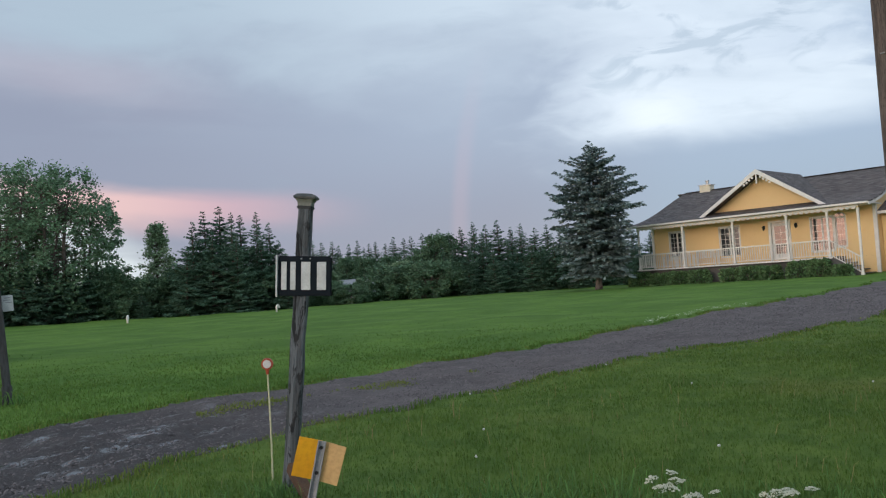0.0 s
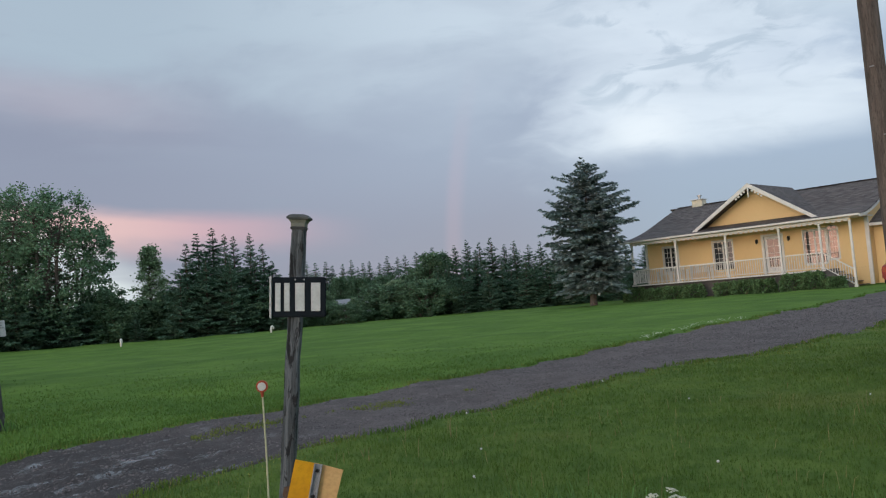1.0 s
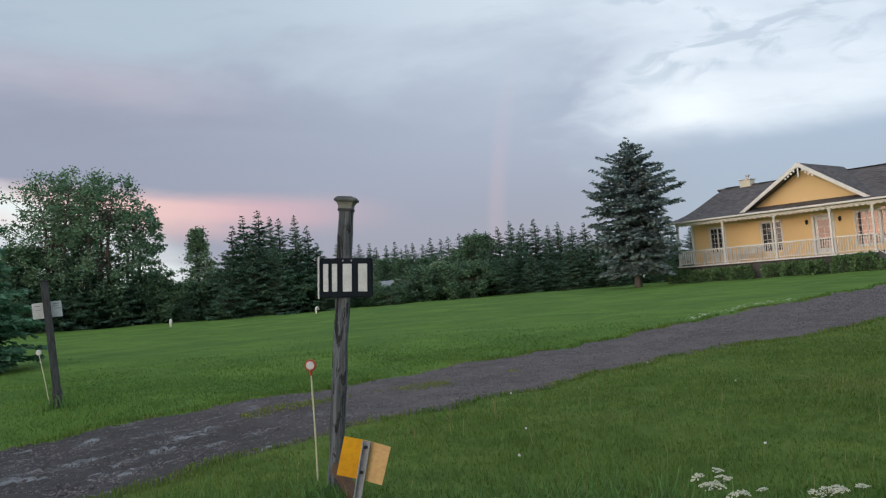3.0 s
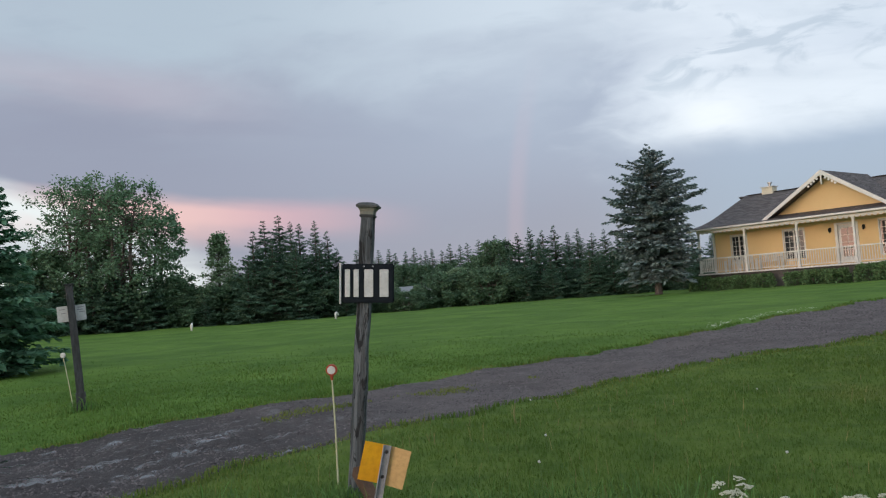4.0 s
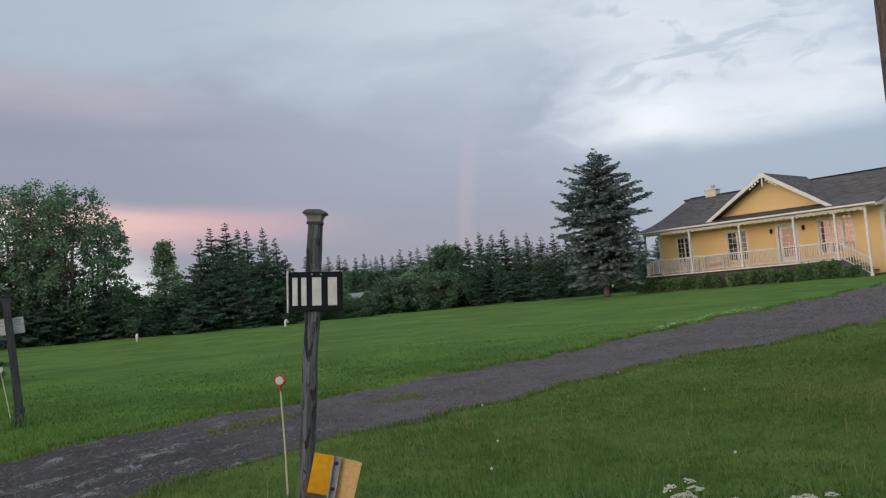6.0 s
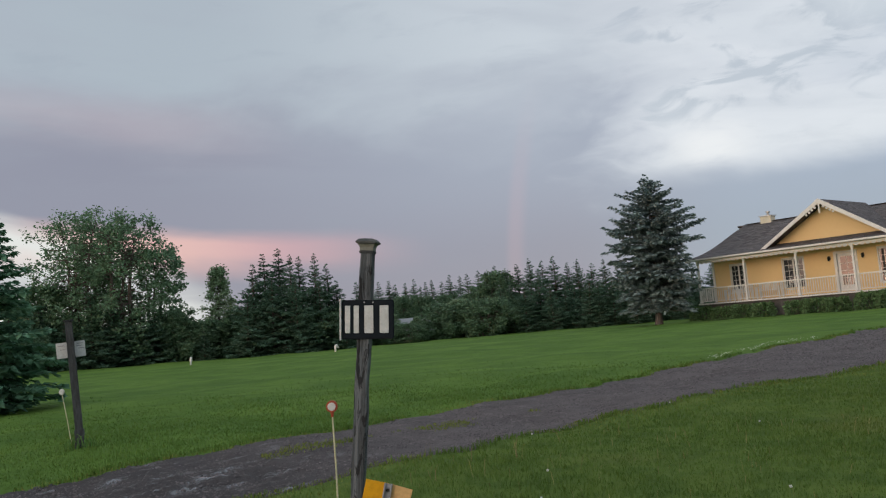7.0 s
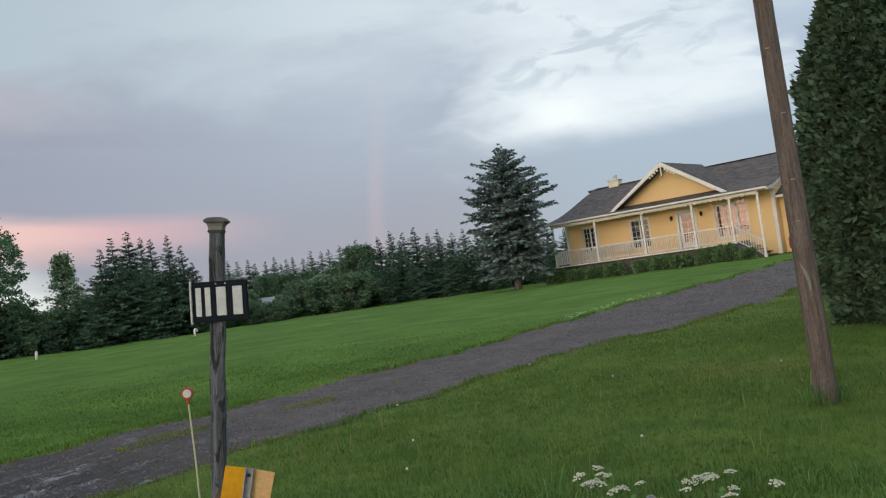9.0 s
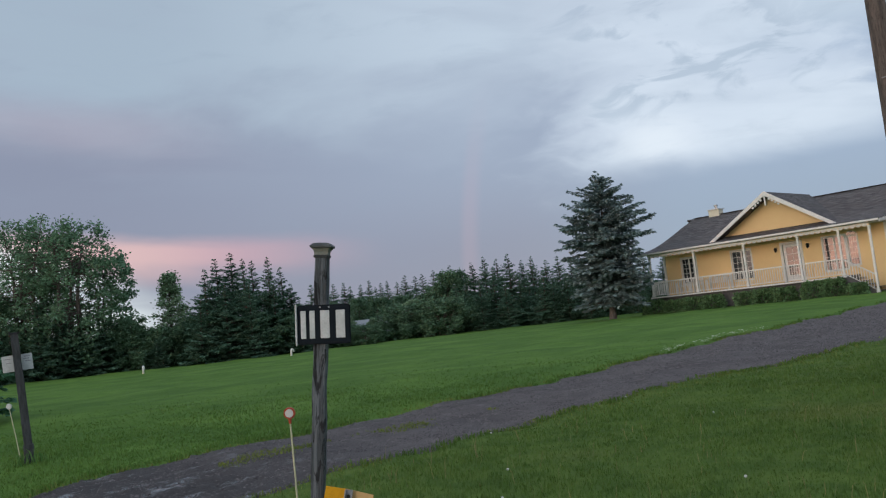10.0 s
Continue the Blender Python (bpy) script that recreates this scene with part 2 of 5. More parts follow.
two_lawns(GRASS, 0.8)
two_lawns(BLADE, 0.55)
DRY = material("dry_grass", (0.30, 0.27, 0.12), (0.24, 0.20, 0.09), 3, 0.8, bump=0, island=0.3)
GRAVEL = material("gravel", (0.148, 0.128, 0.130), (0.100, 0.087, 0.088), 0.9, 0.85, bump=1.0, bump_scale=60, third=(0.190, 0.165, 0.166), spec=0.25)
def soak(mat):
    """Wet patches on the drive near the road: darker and shining."""
    t = mat.node_tree
    m, ramp, mix, noi, join, feed = shader(t)
    bsdf = t.nodes["Principled BSDF"]
    tex = t.nodes.new("ShaderNodeTexCoord").outputs["Object"]
    sp = t.nodes.new("ShaderNodeSeparateXYZ")
    t.links.new(tex, sp.inputs[0])
    v = m("MULTIPLY", m("ADD", sp.outputs[0], sp.outputs[1]), 0.70711)
    w = m("MULTIPLY", m("SUBTRACT", sp.outputs[1], sp.outputs[0]), 0.70711)
    n = noi(join(m("MULTIPLY", v, 0.9), m("MULTIPLY", w, 2.6), 0.0), 1.5, 5.0, 0.65, 0.5)
    wet = m("MULTIPLY", ramp(n, 0.54, 0.62), ramp(v, 6.0, 3.2))
    damp = ramp(v, 6.5, 3.0)
    col = bsdf.inputs["Base Color"].links[0].from_socket
    col = mix(m("MULTIPLY", damp, 0.75), col, (0.045, 0.040, 0.041))
    t.links.new(mix(m("MULTIPLY", wet, 0.6), col, (0.060, 0.056, 0.060)), bsdf.inputs["Base Color"])
    relief = bsdf.inputs["Normal"].links[0].from_node
    t.links.new(m("SUBTRACT", 1.0, m("MULTIPLY", wet, 0.93)), relief.inputs["Strength"])
    t.links.new(m("ADD", 0.25, m("MULTIPLY", wet, 0.30)), bsdf.inputs["Specular IOR Level"])
    r = bsdf.inputs["Roughness"].links[0].from_socket
    t.links.new(m("SUBTRACT", r, m("ADD", m("MULTIPLY", wet, 0.58), m("MULTIPLY", damp, 0.12))), bsdf.inputs["Roughness"])


soak(GRAVEL)
STONE = material("gravel_stone", (0.165, 0.144, 0.147), (0.105, 0.092, 0.094), 4, 0.8, bump=0.3, island=0.5)
WEATHERED = material("weathered_wood", (0.185, 0.205, 0.225), (0.085, 0.096, 0.106), 4, 0.85, bump=1.0, bump_scale=24, stretch=(7, 7, 0.35), third=(0.030, 0.033, 0.036), mid=(0.44, 0.58))


def flaking(mat):
    """Blackened streaks and flakes of old stain down the grain."""
    t = mat.node_tree
    m, ramp, mix, noi, join, feed = shader(t)
    bsdf = t.nodes["Principled BSDF"]
    mp = t.nodes.new("ShaderNodeMapping")
    t.links.new(t.nodes.new("ShaderNodeTexCoord").outputs["Object"], mp.inputs[0])
    mp.inputs["Scale"].default_value = (13, 13, 3.2)
    flake = noi(mp.outputs[0], 1.5, 5.0, 0.62, 0.9)
    col = bsdf.inputs["Base Color"].links[0].from_socket
    t.links.new(mix(m("MULTIPLY", ramp(flake, 0.52, 0.58), 0.88), col, (0.016, 0.017, 0.019)), bsdf.inputs["Base Color"])


flaking(WEATHERED)
POLE = material("pole_wood", (0.185, 0.150, 0.135), (0.105, 0.086, 0.078), 7, 0.85, bump=0.8, bump_scale=26, stretch=(5, 5, 0.5), third=(0.030, 0.022, 0.020))
RUSTY = material("rusty_board", (0.120, 0.070, 0.045), (0.080, 0.050, 0.035), 10, 0.85, bump=0.5)
CAP = material("cap_paint", (0.105, 0.112, 0.112), (0.070, 0.075, 0.075), 14, 0.6, bump=0.25)
CAP_NECK = material("cap_neck", (0.24, 0.25, 0.22), (0.17, 0.18, 0.16), 14, 0.6, bump=0.2)
CAP_BAND = material("cap_band", (0.035, 0.040, 0.045), None, 20, 0.6)
NAVY = material("dark_board", (0.008, 0.012, 0.018), (0.012, 0.017, 0.023), 6, 0.75, bump=0.1, spec=0.12)
PALE = material("pale_grey_paint", (0.62, 0.64, 0.64), (0.52, 0.54, 0.54), 12, 0.5, bump=0.1)
WHITE = material("white_paint", (0.78, 0.77, 0.74), (0.70, 0.69, 0.66), 3, 0.55, bump=0.08)
YELLOW_SIGN = material("yellow_sheet", (0.70, 0.36, 0.010), (0.62, 0.30, 0.010), 6, 0.4, bump=0.05, spec=0.4)
TAN_SIGN = material("tan_sheet", (0.62, 0.40, 0.17), (0.54, 0.34, 0.14), 7, 0.55, bump=0.08)
GALV = material("galvanised", (0.36, 0.37, 0.39), (0.28, 0.29, 0.31), 16, 0.55, 0.25, bump=0.15)
RED = material("red_plastic", (0.42, 0.075, 0.035), (0.34, 0.06, 0.03), 12, 0.5, bump=0.05)
STAKE = material("fibre_stake", (0.55, 0.55, 0.38), (0.48, 0.47, 0.30), 12, 0.6, bump=0.05)
DARK_POST = material("dark_post", (0.070, 0.078, 0.085), (0.040, 0.044, 0.048), 10, 0.8, bump=0.5, stretch=(4, 4, 0.7))
SIDING = material("yellow_siding", (0.80, 0.590, 0.300), (0.785, 0.575, 0.29), 0.8, 0.7, bump=0.1, third=(0.775, 0.570, 0.285))
CREAM = material("cream_paint", (0.78, 0.72, 0.56), (0.74, 0.68, 0.52), 2, 0.6, bump=0.08)
BARK = material("bark", (0.165, 0.140, 0.125), (0.100, 0.082, 0.074), 6, 0.9, bump=0.8, stretch=(3, 3, 0.8))
SPRUCE_BLUE = material("blue_needles", (0.275, 0.352, 0.348), (0.190, 0.262, 0.258), 0.8, 0.8, bump=0, island=0.4, spec=0.15, third=(0.30, 0.34, 0.325), through_light=0.2)
NEEDLES = material("dark_needles", (0.135, 0.235, 0.160), (0.095, 0.178, 0.122), 0.7, 0.8, bump=0, island=0.45, spec=0.15, third=(0.145, 0.230, 0.150), through_light=0.35)
NEEDLES_NEAR = material("green_needles", (0.165, 0.320, 0.210), (0.120, 0.250, 0.160), 0.7, 0.8, bump=0, island=0.45, spec=0.15, through_light=0.35)
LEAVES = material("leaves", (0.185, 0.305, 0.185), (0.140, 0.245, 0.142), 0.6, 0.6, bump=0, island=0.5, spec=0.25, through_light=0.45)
# LEAVES a quarter darker, the shade among the rows put into the colour
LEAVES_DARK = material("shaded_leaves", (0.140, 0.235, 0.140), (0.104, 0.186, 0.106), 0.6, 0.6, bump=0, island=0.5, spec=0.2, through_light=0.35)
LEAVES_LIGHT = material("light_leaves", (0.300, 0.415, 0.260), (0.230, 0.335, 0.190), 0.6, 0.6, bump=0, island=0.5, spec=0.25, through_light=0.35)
HEDGE = material("hedge_leaves", (0.150, 0.245, 0.110), (0.105, 0.188, 0.080), 1.2, 0.7, bump=0, island=0.5, spec=0.2, through_light=0.2)
CEDAR = material("cedar_sprays", (0.078, 0.128, 0.078), (0.052, 0.092, 0.056), 1.0, 0.75, bump=0, island=0.5, spec=0.2, through_light=0.25, third=(0.095, 0.128, 0.066))
UMBEL = material("white_florets", (0.68, 0.70, 0.60), (0.60, 0.63, 0.50), 20, 0.7, bump=0, through_light=0.2)
STEM = material("green_stem", (0.11, 0.18, 0.06), (0.08, 0.14, 0.04), 9, 0.7, bump=0)
DECK = material("deck_boards", (0.22, 0.21, 0.19), (0.16, 0.15, 0.14), 4, 0.8, bump=0.3)
CONCRETE = material("foundation", (0.16, 0.15, 0.145), (0.11, 0.105, 0.10), 2, 0.9, bump=0.3)
METAL = material("flue_metal", (0.55, 0.55, 0.54), None, 8, 0.35, 0.9, bump=0.05)
BLACK = material("black_metal", (0.02, 0.02, 0.02), None, 10, 0.5, bump=0.05)
FAR_WALL = material("far_siding", (0.50, 0.53, 0.56), (0.42, 0.45, 0.48), 1, 0.7, bump=0.05)
CAR_RED = material("car_paint", (0.30, 0.012, 0.012), None, 3, 0.3, bump=0.0, spec=0.6)
TYRE = material("rubber", (0.02, 0.02, 0.02), None, 20, 0.85)


def shingle_material():
    mat = material("shingles", (0.085, 0.080, 0.085), (0.055, 0.050, 0.054), 1.2, 0.9, bump=0)
    t = mat.node_tree
    m, ramp, mix, noi, join, feed = shader(t)
    bsdf = t.nodes["Principled BSDF"]
    tex = t.nodes.new("ShaderNodeTexCoord")
    brick = t.nodes.new("ShaderNodeTexBrick")
    t.links.new(tex.outputs["UV"], brick.inputs["Vector"])
    for key, value in (("Scale", 1.0), ("Mortar Size", 0.012), ("Brick Width", 0.33), ("Row Height", 0.145), ("Bias", 0.0)):
        brick.inputs[key].default_value = value
    brick.inputs["Color1"].default_value = (0.185, 0.170, 0.172, 1)
    brick.inputs["Color2"].default_value = (0.078, 0.070, 0.073, 1)
    brick.inputs["Mortar"].default_value = (0.022, 0.020, 0.021, 1)
    blotch = noi(tex.outputs["Object"], 2.2, 4.0, 0.6)
    t.links.new(mix(m("MULTIPLY", ramp(blotch, 0.35, 0.7), 0.5), brick.outputs[0], (0.150, 0.126, 0.122)), bsdf.inputs["Base Color"])
    b = t.nodes.new("ShaderNodeBump")
    b.inputs["Strength"].default_value, b.inputs["Distance"].default_value = 0.6, 0.03
    t.links.new(brick.outputs[1], b.inputs["Height"])
    b.invert = True
    t.links.new(b.outputs[0], bsdf.inputs["Normal"])
    return mat


SHINGLE = shingle_material()


def glass_material():
    mat = bpy.data.materials.new("window_glass")
    mat.use_nodes = True
    t = mat.node_tree
    bsdf = t.nodes["Principled BSDF"]
    bsdf.inputs["Base Color"].default_value = (0.03, 0.035, 0.04, 1)
    bsdf.inputs["Roughness"].default_value = 0.04
    bsdf.inputs["Specular IOR Level"].default_value = 0.5
    bsdf.inputs["IOR"].default_value = 1.85  # two sheets reflect together
    return mat


GLASS = glass_material()


# ---- mesh helpers ----
def mesh_of(bm, name, mat):
    me = bpy.data.meshes.new(name)
    bm.to_mesh(me)
    bm.free()
    me.materials.append(mat)
    return me


def part(name, bm, mat, parent=None, label="", at=None, smooth=False):
    """Links a bmesh, or a mesh that is shared, as one object under its thing."""
    me = mesh_of(bm, name, mat) if isinstance(bm, bmesh.types.BMesh) else bm
    if smooth:
        me.polygons.foreach_set("use_smooth", [True] * len(me.polygons))
    ob = new(name, me)
    if parent is not None:
        ob.parent = parent
    if at is not None:
        ob.matrix_basis = at
    if label:
        ob["label"] = label
    return ob


def thing(name, at, label, category, group="", kind=""):
    ob = new(name)
    ob.matrix_basis = at
    return tagged(ob, label, category, group, kind)


def raw_mesh(name, verts, faces, mat):
    me = bpy.data.meshes.new(name)
    me.from_pydata([tuple(v) for v in verts], [], [tuple(f) for f in faces])
    me.materials.append(mat)
    return me


def box(bm, x0, x1, y0, y1, z0, z1, m=None, bevel=0.0):
    r = bmesh.ops.create_cube(bm, size=1, matrix=Matrix.LocRotScale(((x0 + x1) / 2, (y0 + y1) / 2, (z0 + z1) / 2), None, (abs(x1 - x0), abs(y1 - y0), abs(z1 - z0))))
    vs = r["verts"]
    if bevel:
        es = list({e for v in vs for e in v.link_edges})
        out = bmesh.ops.bevel(bm, geom=es, offset=bevel, segments=2, affect="EDGES")
        vs = list({v for f in out["faces"] for v in f.verts} | {v for v in vs if v.is_valid})
    if m is not None:
        bmesh.ops.transform(bm, matrix=m, verts=vs)
    return bm


def one_box(*a, **k):
    return box(bmesh.new(), *a, **k)


def tube(bm, points, radii, sides=8, cap=True):
    """A round bar through points with a radius at each."""
    rings = []
    pts = [Vector(p) for p in points]
    for i, p in enumerate(pts):
        d = (pts[min(i + 1, len(pts) - 1)] - pts[max(i - 1, 0)]).normalized()
        side = d.cross(Vector((0.3, 1, 0.1))).normalized()
        up = side.cross(d)
        r = radii[i] if hasattr(radii, "__len__") else radii
        rings.append([bm.verts.new(p + r * (math.cos(a) * side + math.sin(a) * up)) for a in (2 * math.pi * k / sides for k in range(sides))])
    for a, b in zip(rings, rings[1:]):
        for k in range(sides):
            bm.faces.new((a[k], a[(k + 1) % sides], b[(k + 1) % sides], b[k]))
    if cap:
        bm.faces.new(rings[0][::-1])
        bm.faces.new(rings[-1])
    return bm


def prism(bm, outline, y0, y1):
    """An outline of (x, z) drawn out from y0 to y1."""
    a = [bm.verts.new((x, y0, z)) for x, z in outline]
    b = [bm.verts.new((x, y1, z)) for x, z in outline]
    bm.faces.new(a)
    bm.faces.new(b[::-1])
    n = len(a)
    for i in range(n):
        bm.faces.new((a[i], b[i], b[(i + 1) % n], a[(i + 1) % n]))
    bmesh.ops.recalc_face_normals(bm, faces=bm.faces)
    return bm


# ---- ground ----
def smooth_step(a, b, x):
    t = np.clip((x - a) / (b - a), 0, 1)
    return t * t * (3 - 2 * t)


def along(x, y):
    return (x + y) * 0.70711


def across(x, y):
    return (y - x) * 0.70711


def waves(x, y):
    return (0.020 * np.sin(0.83 * x + 1.1 * y) + 0.016 * np.sin(1.7 * x - 0.9 * y + 1.3) + 0.010 * np.sin(3.1 * x + 2.3 * y + 0.4))


DRIVE_LO, DRIVE_HI = 6.02, 8.72


def drive_edges(v):
    """Both edges of the gravel drive, across it, at a place along it."""
    lo = DRIVE_LO - 0.65 * smooth_step(10, 15, v) - 0.55 * smooth_step(3.4, 1.0, v) - 2.5 * smooth_step(-0.5, -5, v)
    hi = DRIVE_HI + 0.65 * smooth_step(9, 17, v) + 0.5 * smooth_step(20, 32, v) + 1.5 * smooth_step(0, -5, v)
    wob = 0.05 * np.sin(1.9 * v) + 0.05 * np.sin(4.3 * v + 1) + 0.04 * np.sin(9.1 * v)
    wob2 = 0.05 * np.sin(1.6 * v + 2) + 0.05 * np.sin(3.9 * v) + 0.04 * np.sin(8.3 * v + 1)
    return lo + wob, hi + wob2


def drive_mask(x, y):
    v, w = along(x, y), across(x, y)
    lo, hi = drive_edges(v)
    return np.clip(np.minimum(w - lo, hi - w) / 0.25 + 0.5, 0, 1)


def ground_z(x, y):
    x, y = np.asarray(x, float), np.asarray(y, float)
    d = np.hypot(x, y)
    z = 0.05 + 0.20 * smooth_step(13, 42, d) + waves(x, y) * smooth_step(2, 8, d)
    z = z + 0.14 * smooth_step(-12, -30, x) * smooth_step(25, 50, d)
    z = z - 0.22 * smooth_step(3.2, 0.5, y)
    z = z - 0.8 * smooth_step(62, 120, d)
    return z


def gz(x, y):
    return float(ground_z(x, y))


def make_ground():
    axis_x = np.concatenate([-np.geomspace(2500, 32, 16), np.linspace(-30, 34, 215), np.geomspace(36, 2500, 16)])
    axis_y = np.concatenate([-np.geomspace(2500, 6, 14), np.linspace(-4, 66, 235), np.geomspace(69, 2500, 16)])
    gx, gy = np.meshgrid(axis_x, axis_y)
    z = ground_z(gx, gy) - 0.06 * drive_mask(gx, gy)
    verts = np.stack([gx.ravel(), gy.ravel(), z.ravel()], 1).tolist()
    w = len(axis_x)
    faces = [(j * w + i, j * w + i + 1, (j + 1) * w + i + 1, (j + 1) * w + i) for j in range(len(axis_y) - 1) for i in range(w - 1)]
    me = raw_mesh("ground", verts, faces, GRASS)
    me.polygons.foreach_set("use_smooth", [True] * len(me.polygons))
    tagged(new("ground", me), "mown green lawn rising gently to the trees", "lawn", kind="structure")


def make_drive():
    vs, ws = np.concatenate([np.linspace(-14, -1, 40), np.linspace(-0.9, 13, 260), np.linspace(13.2, 60, 160)]), np.linspace(0, 1, 44)
    verts = []
    for v in vs:
        lo, hi = drive_edges(v)
        for k in ws:
            w = lo - 0.12 + k * (hi - lo + 0.24)
            x, y = (v - w) * 0.70711, (v + w) * 0.70711
            rut = -0.02 * math.exp(-((k - 0.28) / 0.09) ** 2) - 0.02 * math.exp(-((k - 0.72) / 0.09) ** 2)
            sink = -0.07 if k in (0.0, 1.0) else 0.0
            verts.append((x, y, gz(x, y) - 0.012 + rut + sink + 0.012 * noise.noise((x * 2.2, y * 2.2, 0)) + (0.006 + 0.016 * float(smooth_step(6.0, 3.4, v))) * noise.noise((x * 6, y * 6, 3))
                          + (0.003 + 0.026 * float(smooth_step(6.0, 3.4, v))) * noise.noise((x * 15, y * 15, 5))))
    n = len(ws)
    faces = [(j * n + i, (j + 1) * n + i, (j + 1) * n + i + 1, j * n + i + 1) for j in range(len(vs) - 1) for i in range(n - 1)]
    me = raw_mesh("driveway", verts, faces, GRAVEL)
    me.polygons.foreach_set("use_smooth", [True] * len(me.polygons))
    tagged(new("driveway", me), "grey crushed-stone driveway leading past the house", "driveway", kind="structure")


make_ground()
make_drive()

# ---- house ----
HOUSE = pose(30.405, 30.405, EYE, 0, 0, -45)  # x along the front, y inwards, z from the porch deck
EAVE_Y, EAVE_Z, RIDGE_Y, RIDGE_Z = -0.40, 2.57, 6.0, 4.66
S0, S1 = -27.0, -13.55  # ends of the roof


def roof_z(y):
    """The bell-cast slope of the front roof."""
    t = (y - EAVE_Y) / (RIDGE_Y - EAVE_Y)
    return EAVE_Z + (RIDGE_Z - EAVE_Z) * (t - 0.21 * math.sin(math.pi * t) * (1 - t))


def roof_left(y):
    """The outer end of the roof draws in a little towards the ridge."""
    return S0 + 0.55 * min(1.0, (y - EAVE_Y) / (RIDGE_Y - EAVE_Y))


def roof_sheet(rows, thick=0.07):
    """A roof plane from rows of points, eave to ridge, with a thickness and a lie for its shingles."""
    bm = bmesh.new()
    uv = bm.loops.layers.uv.new("UVMap")
    top = [[bm.verts.new(p) for p in r] for r in rows]
    low = [[bm.verts.new((p[0], p[1], p[2] - thick)) for p in r] for r in rows]
    run = [0.0]
    for a, b in zip(rows, rows[1:]):
        run.append(run[-1] + (Vector(b[0]) - Vector(a[0])).length)
    lie = {}
    for i, r in enumerate(rows):
        for j, p in enumerate(r):
            lie[top[i][j]] = lie[low[i][j]] = ((Vector(p) - Vector(r[0])).length, run[i])
    n, w = len(rows), len(rows[0])
    for i in range(n - 1):
        for j in range(w - 1):
            bm.faces.new((top[i][j], top[i][j + 1], top[i + 1][j + 1], top[i + 1][j]))
            bm.faces.new((low[i][j], low[i + 1][j], low[i + 1][j + 1], low[i][j + 1]))
    rim = [(0, j) for j in range(w)] + [(i, w - 1) for i in range(1, n)] + [(n - 1, j) for j in range(w - 2, -1, -1)] + [(i, 0) for i in range(n - 2, 0, -1)]
    for (a, b), (c, d) in zip(rim, rim[1:] + rim[:1]):
        bm.faces.new((top[a][b], low[a][b], low[c][d], top[c][d]))
    for f in bm.faces:
        for l in f.loops:
            l[uv].uv = lie[l.vert]
    bmesh.ops.recalc_face_normals(bm, faces=bm.faces)
    return bm


def wall_with_holes(x0, x1, z0, z1, y0, y1, holes):
    """A wall along x with rectangular openings right through it."""
    bm = bmesh.new()
    xs = sorted({x0, x1, *(h[0] for h in holes), *(h[1] for h in holes)})
    for a, b in zip(xs, xs[1:]):
        cuts = sorted((h[2], h[3]) for h in holes if h[0] < (a + b) / 2 < h[1])
        z = z0
        for c, d in cuts:
            if c > z:
                box(bm, a, b, y0, y1, z, c)
            z = d
        if z1 > z:
            box(bm, a, b, y0, y1, z, z1)
    bmesh.ops.remove_doubles(bm, verts=bm.verts, dist=0.0005)
    return bm


def lattice_window(parent, name, x0, x1, z0, z1, y, leaves=2, cols=2, rows=5, solid_low=0.0):
    """A French window: white casing, leaves with glazing bars, and panes behind them."""
    g = part(name, one_box(x0 - 0.07, x0, y - 0.05, y + 0.12, z0 - 0.06, z1 + 0.07), WHITE, parent, "white-painted many-paned window")
    part("casing", one_box(x1, x1 + 0.07, y - 0.05, y + 0.12, z0 - 0.06, z1 + 0.07), WHITE, g)
    part("head_casing", one_box(x0, x1, y - 0.05, y + 0.12, z1, z1 + 0.07), WHITE, g)
    part("sill", one_box(x0, x1, y - 0.07, y + 0.12, z0 - 0.06, z0), WHITE, g)
    w = (x1 - x0) / leaves
    for k in range(leaves):
        a, b = x0 + k * w, x0 + (k + 1) * w
        bm = bmesh.new()
        st = 0.045
        box(bm, a + 0.003, a + st, y, y + 0.05, z0, z1)
        box(bm, b - st, b - 0.003, y, y + 0.05, z0, z1)
        box(bm, a + st, b - st, y, y + 0.05, z0, z0 + 0.06 + solid_low)
        box(bm, a + st, b - st, y, y + 0.05, z1 - 0.06, z1)
        for c in range(1, cols):
            xx = a + st + (b - a - 2 * st) * c / cols
            box(bm, xx - 0.010, xx + 0.010, y + 0.012, y + 0.04, z0 + 0.06 + solid_low, z1 - 0.06)
        for r in range(1, rows):
            zz = z0 + 0.06 + solid_low + (z1 - z0 - 0.12 - solid_low) * r / rows
            box(bm, a + st, b - st, y + 0.014, y + 0.038, zz - 0.010, zz + 0.010)
        part("leaf_frame", bm, WHITE, g)
        part("pane", one_box(a + st, b - st, y + 0.020, y + 0.030, z0 + 0.06 + solid_low, z1 - 0.06), GLASS, g, "dark reflecting glass")
    return g


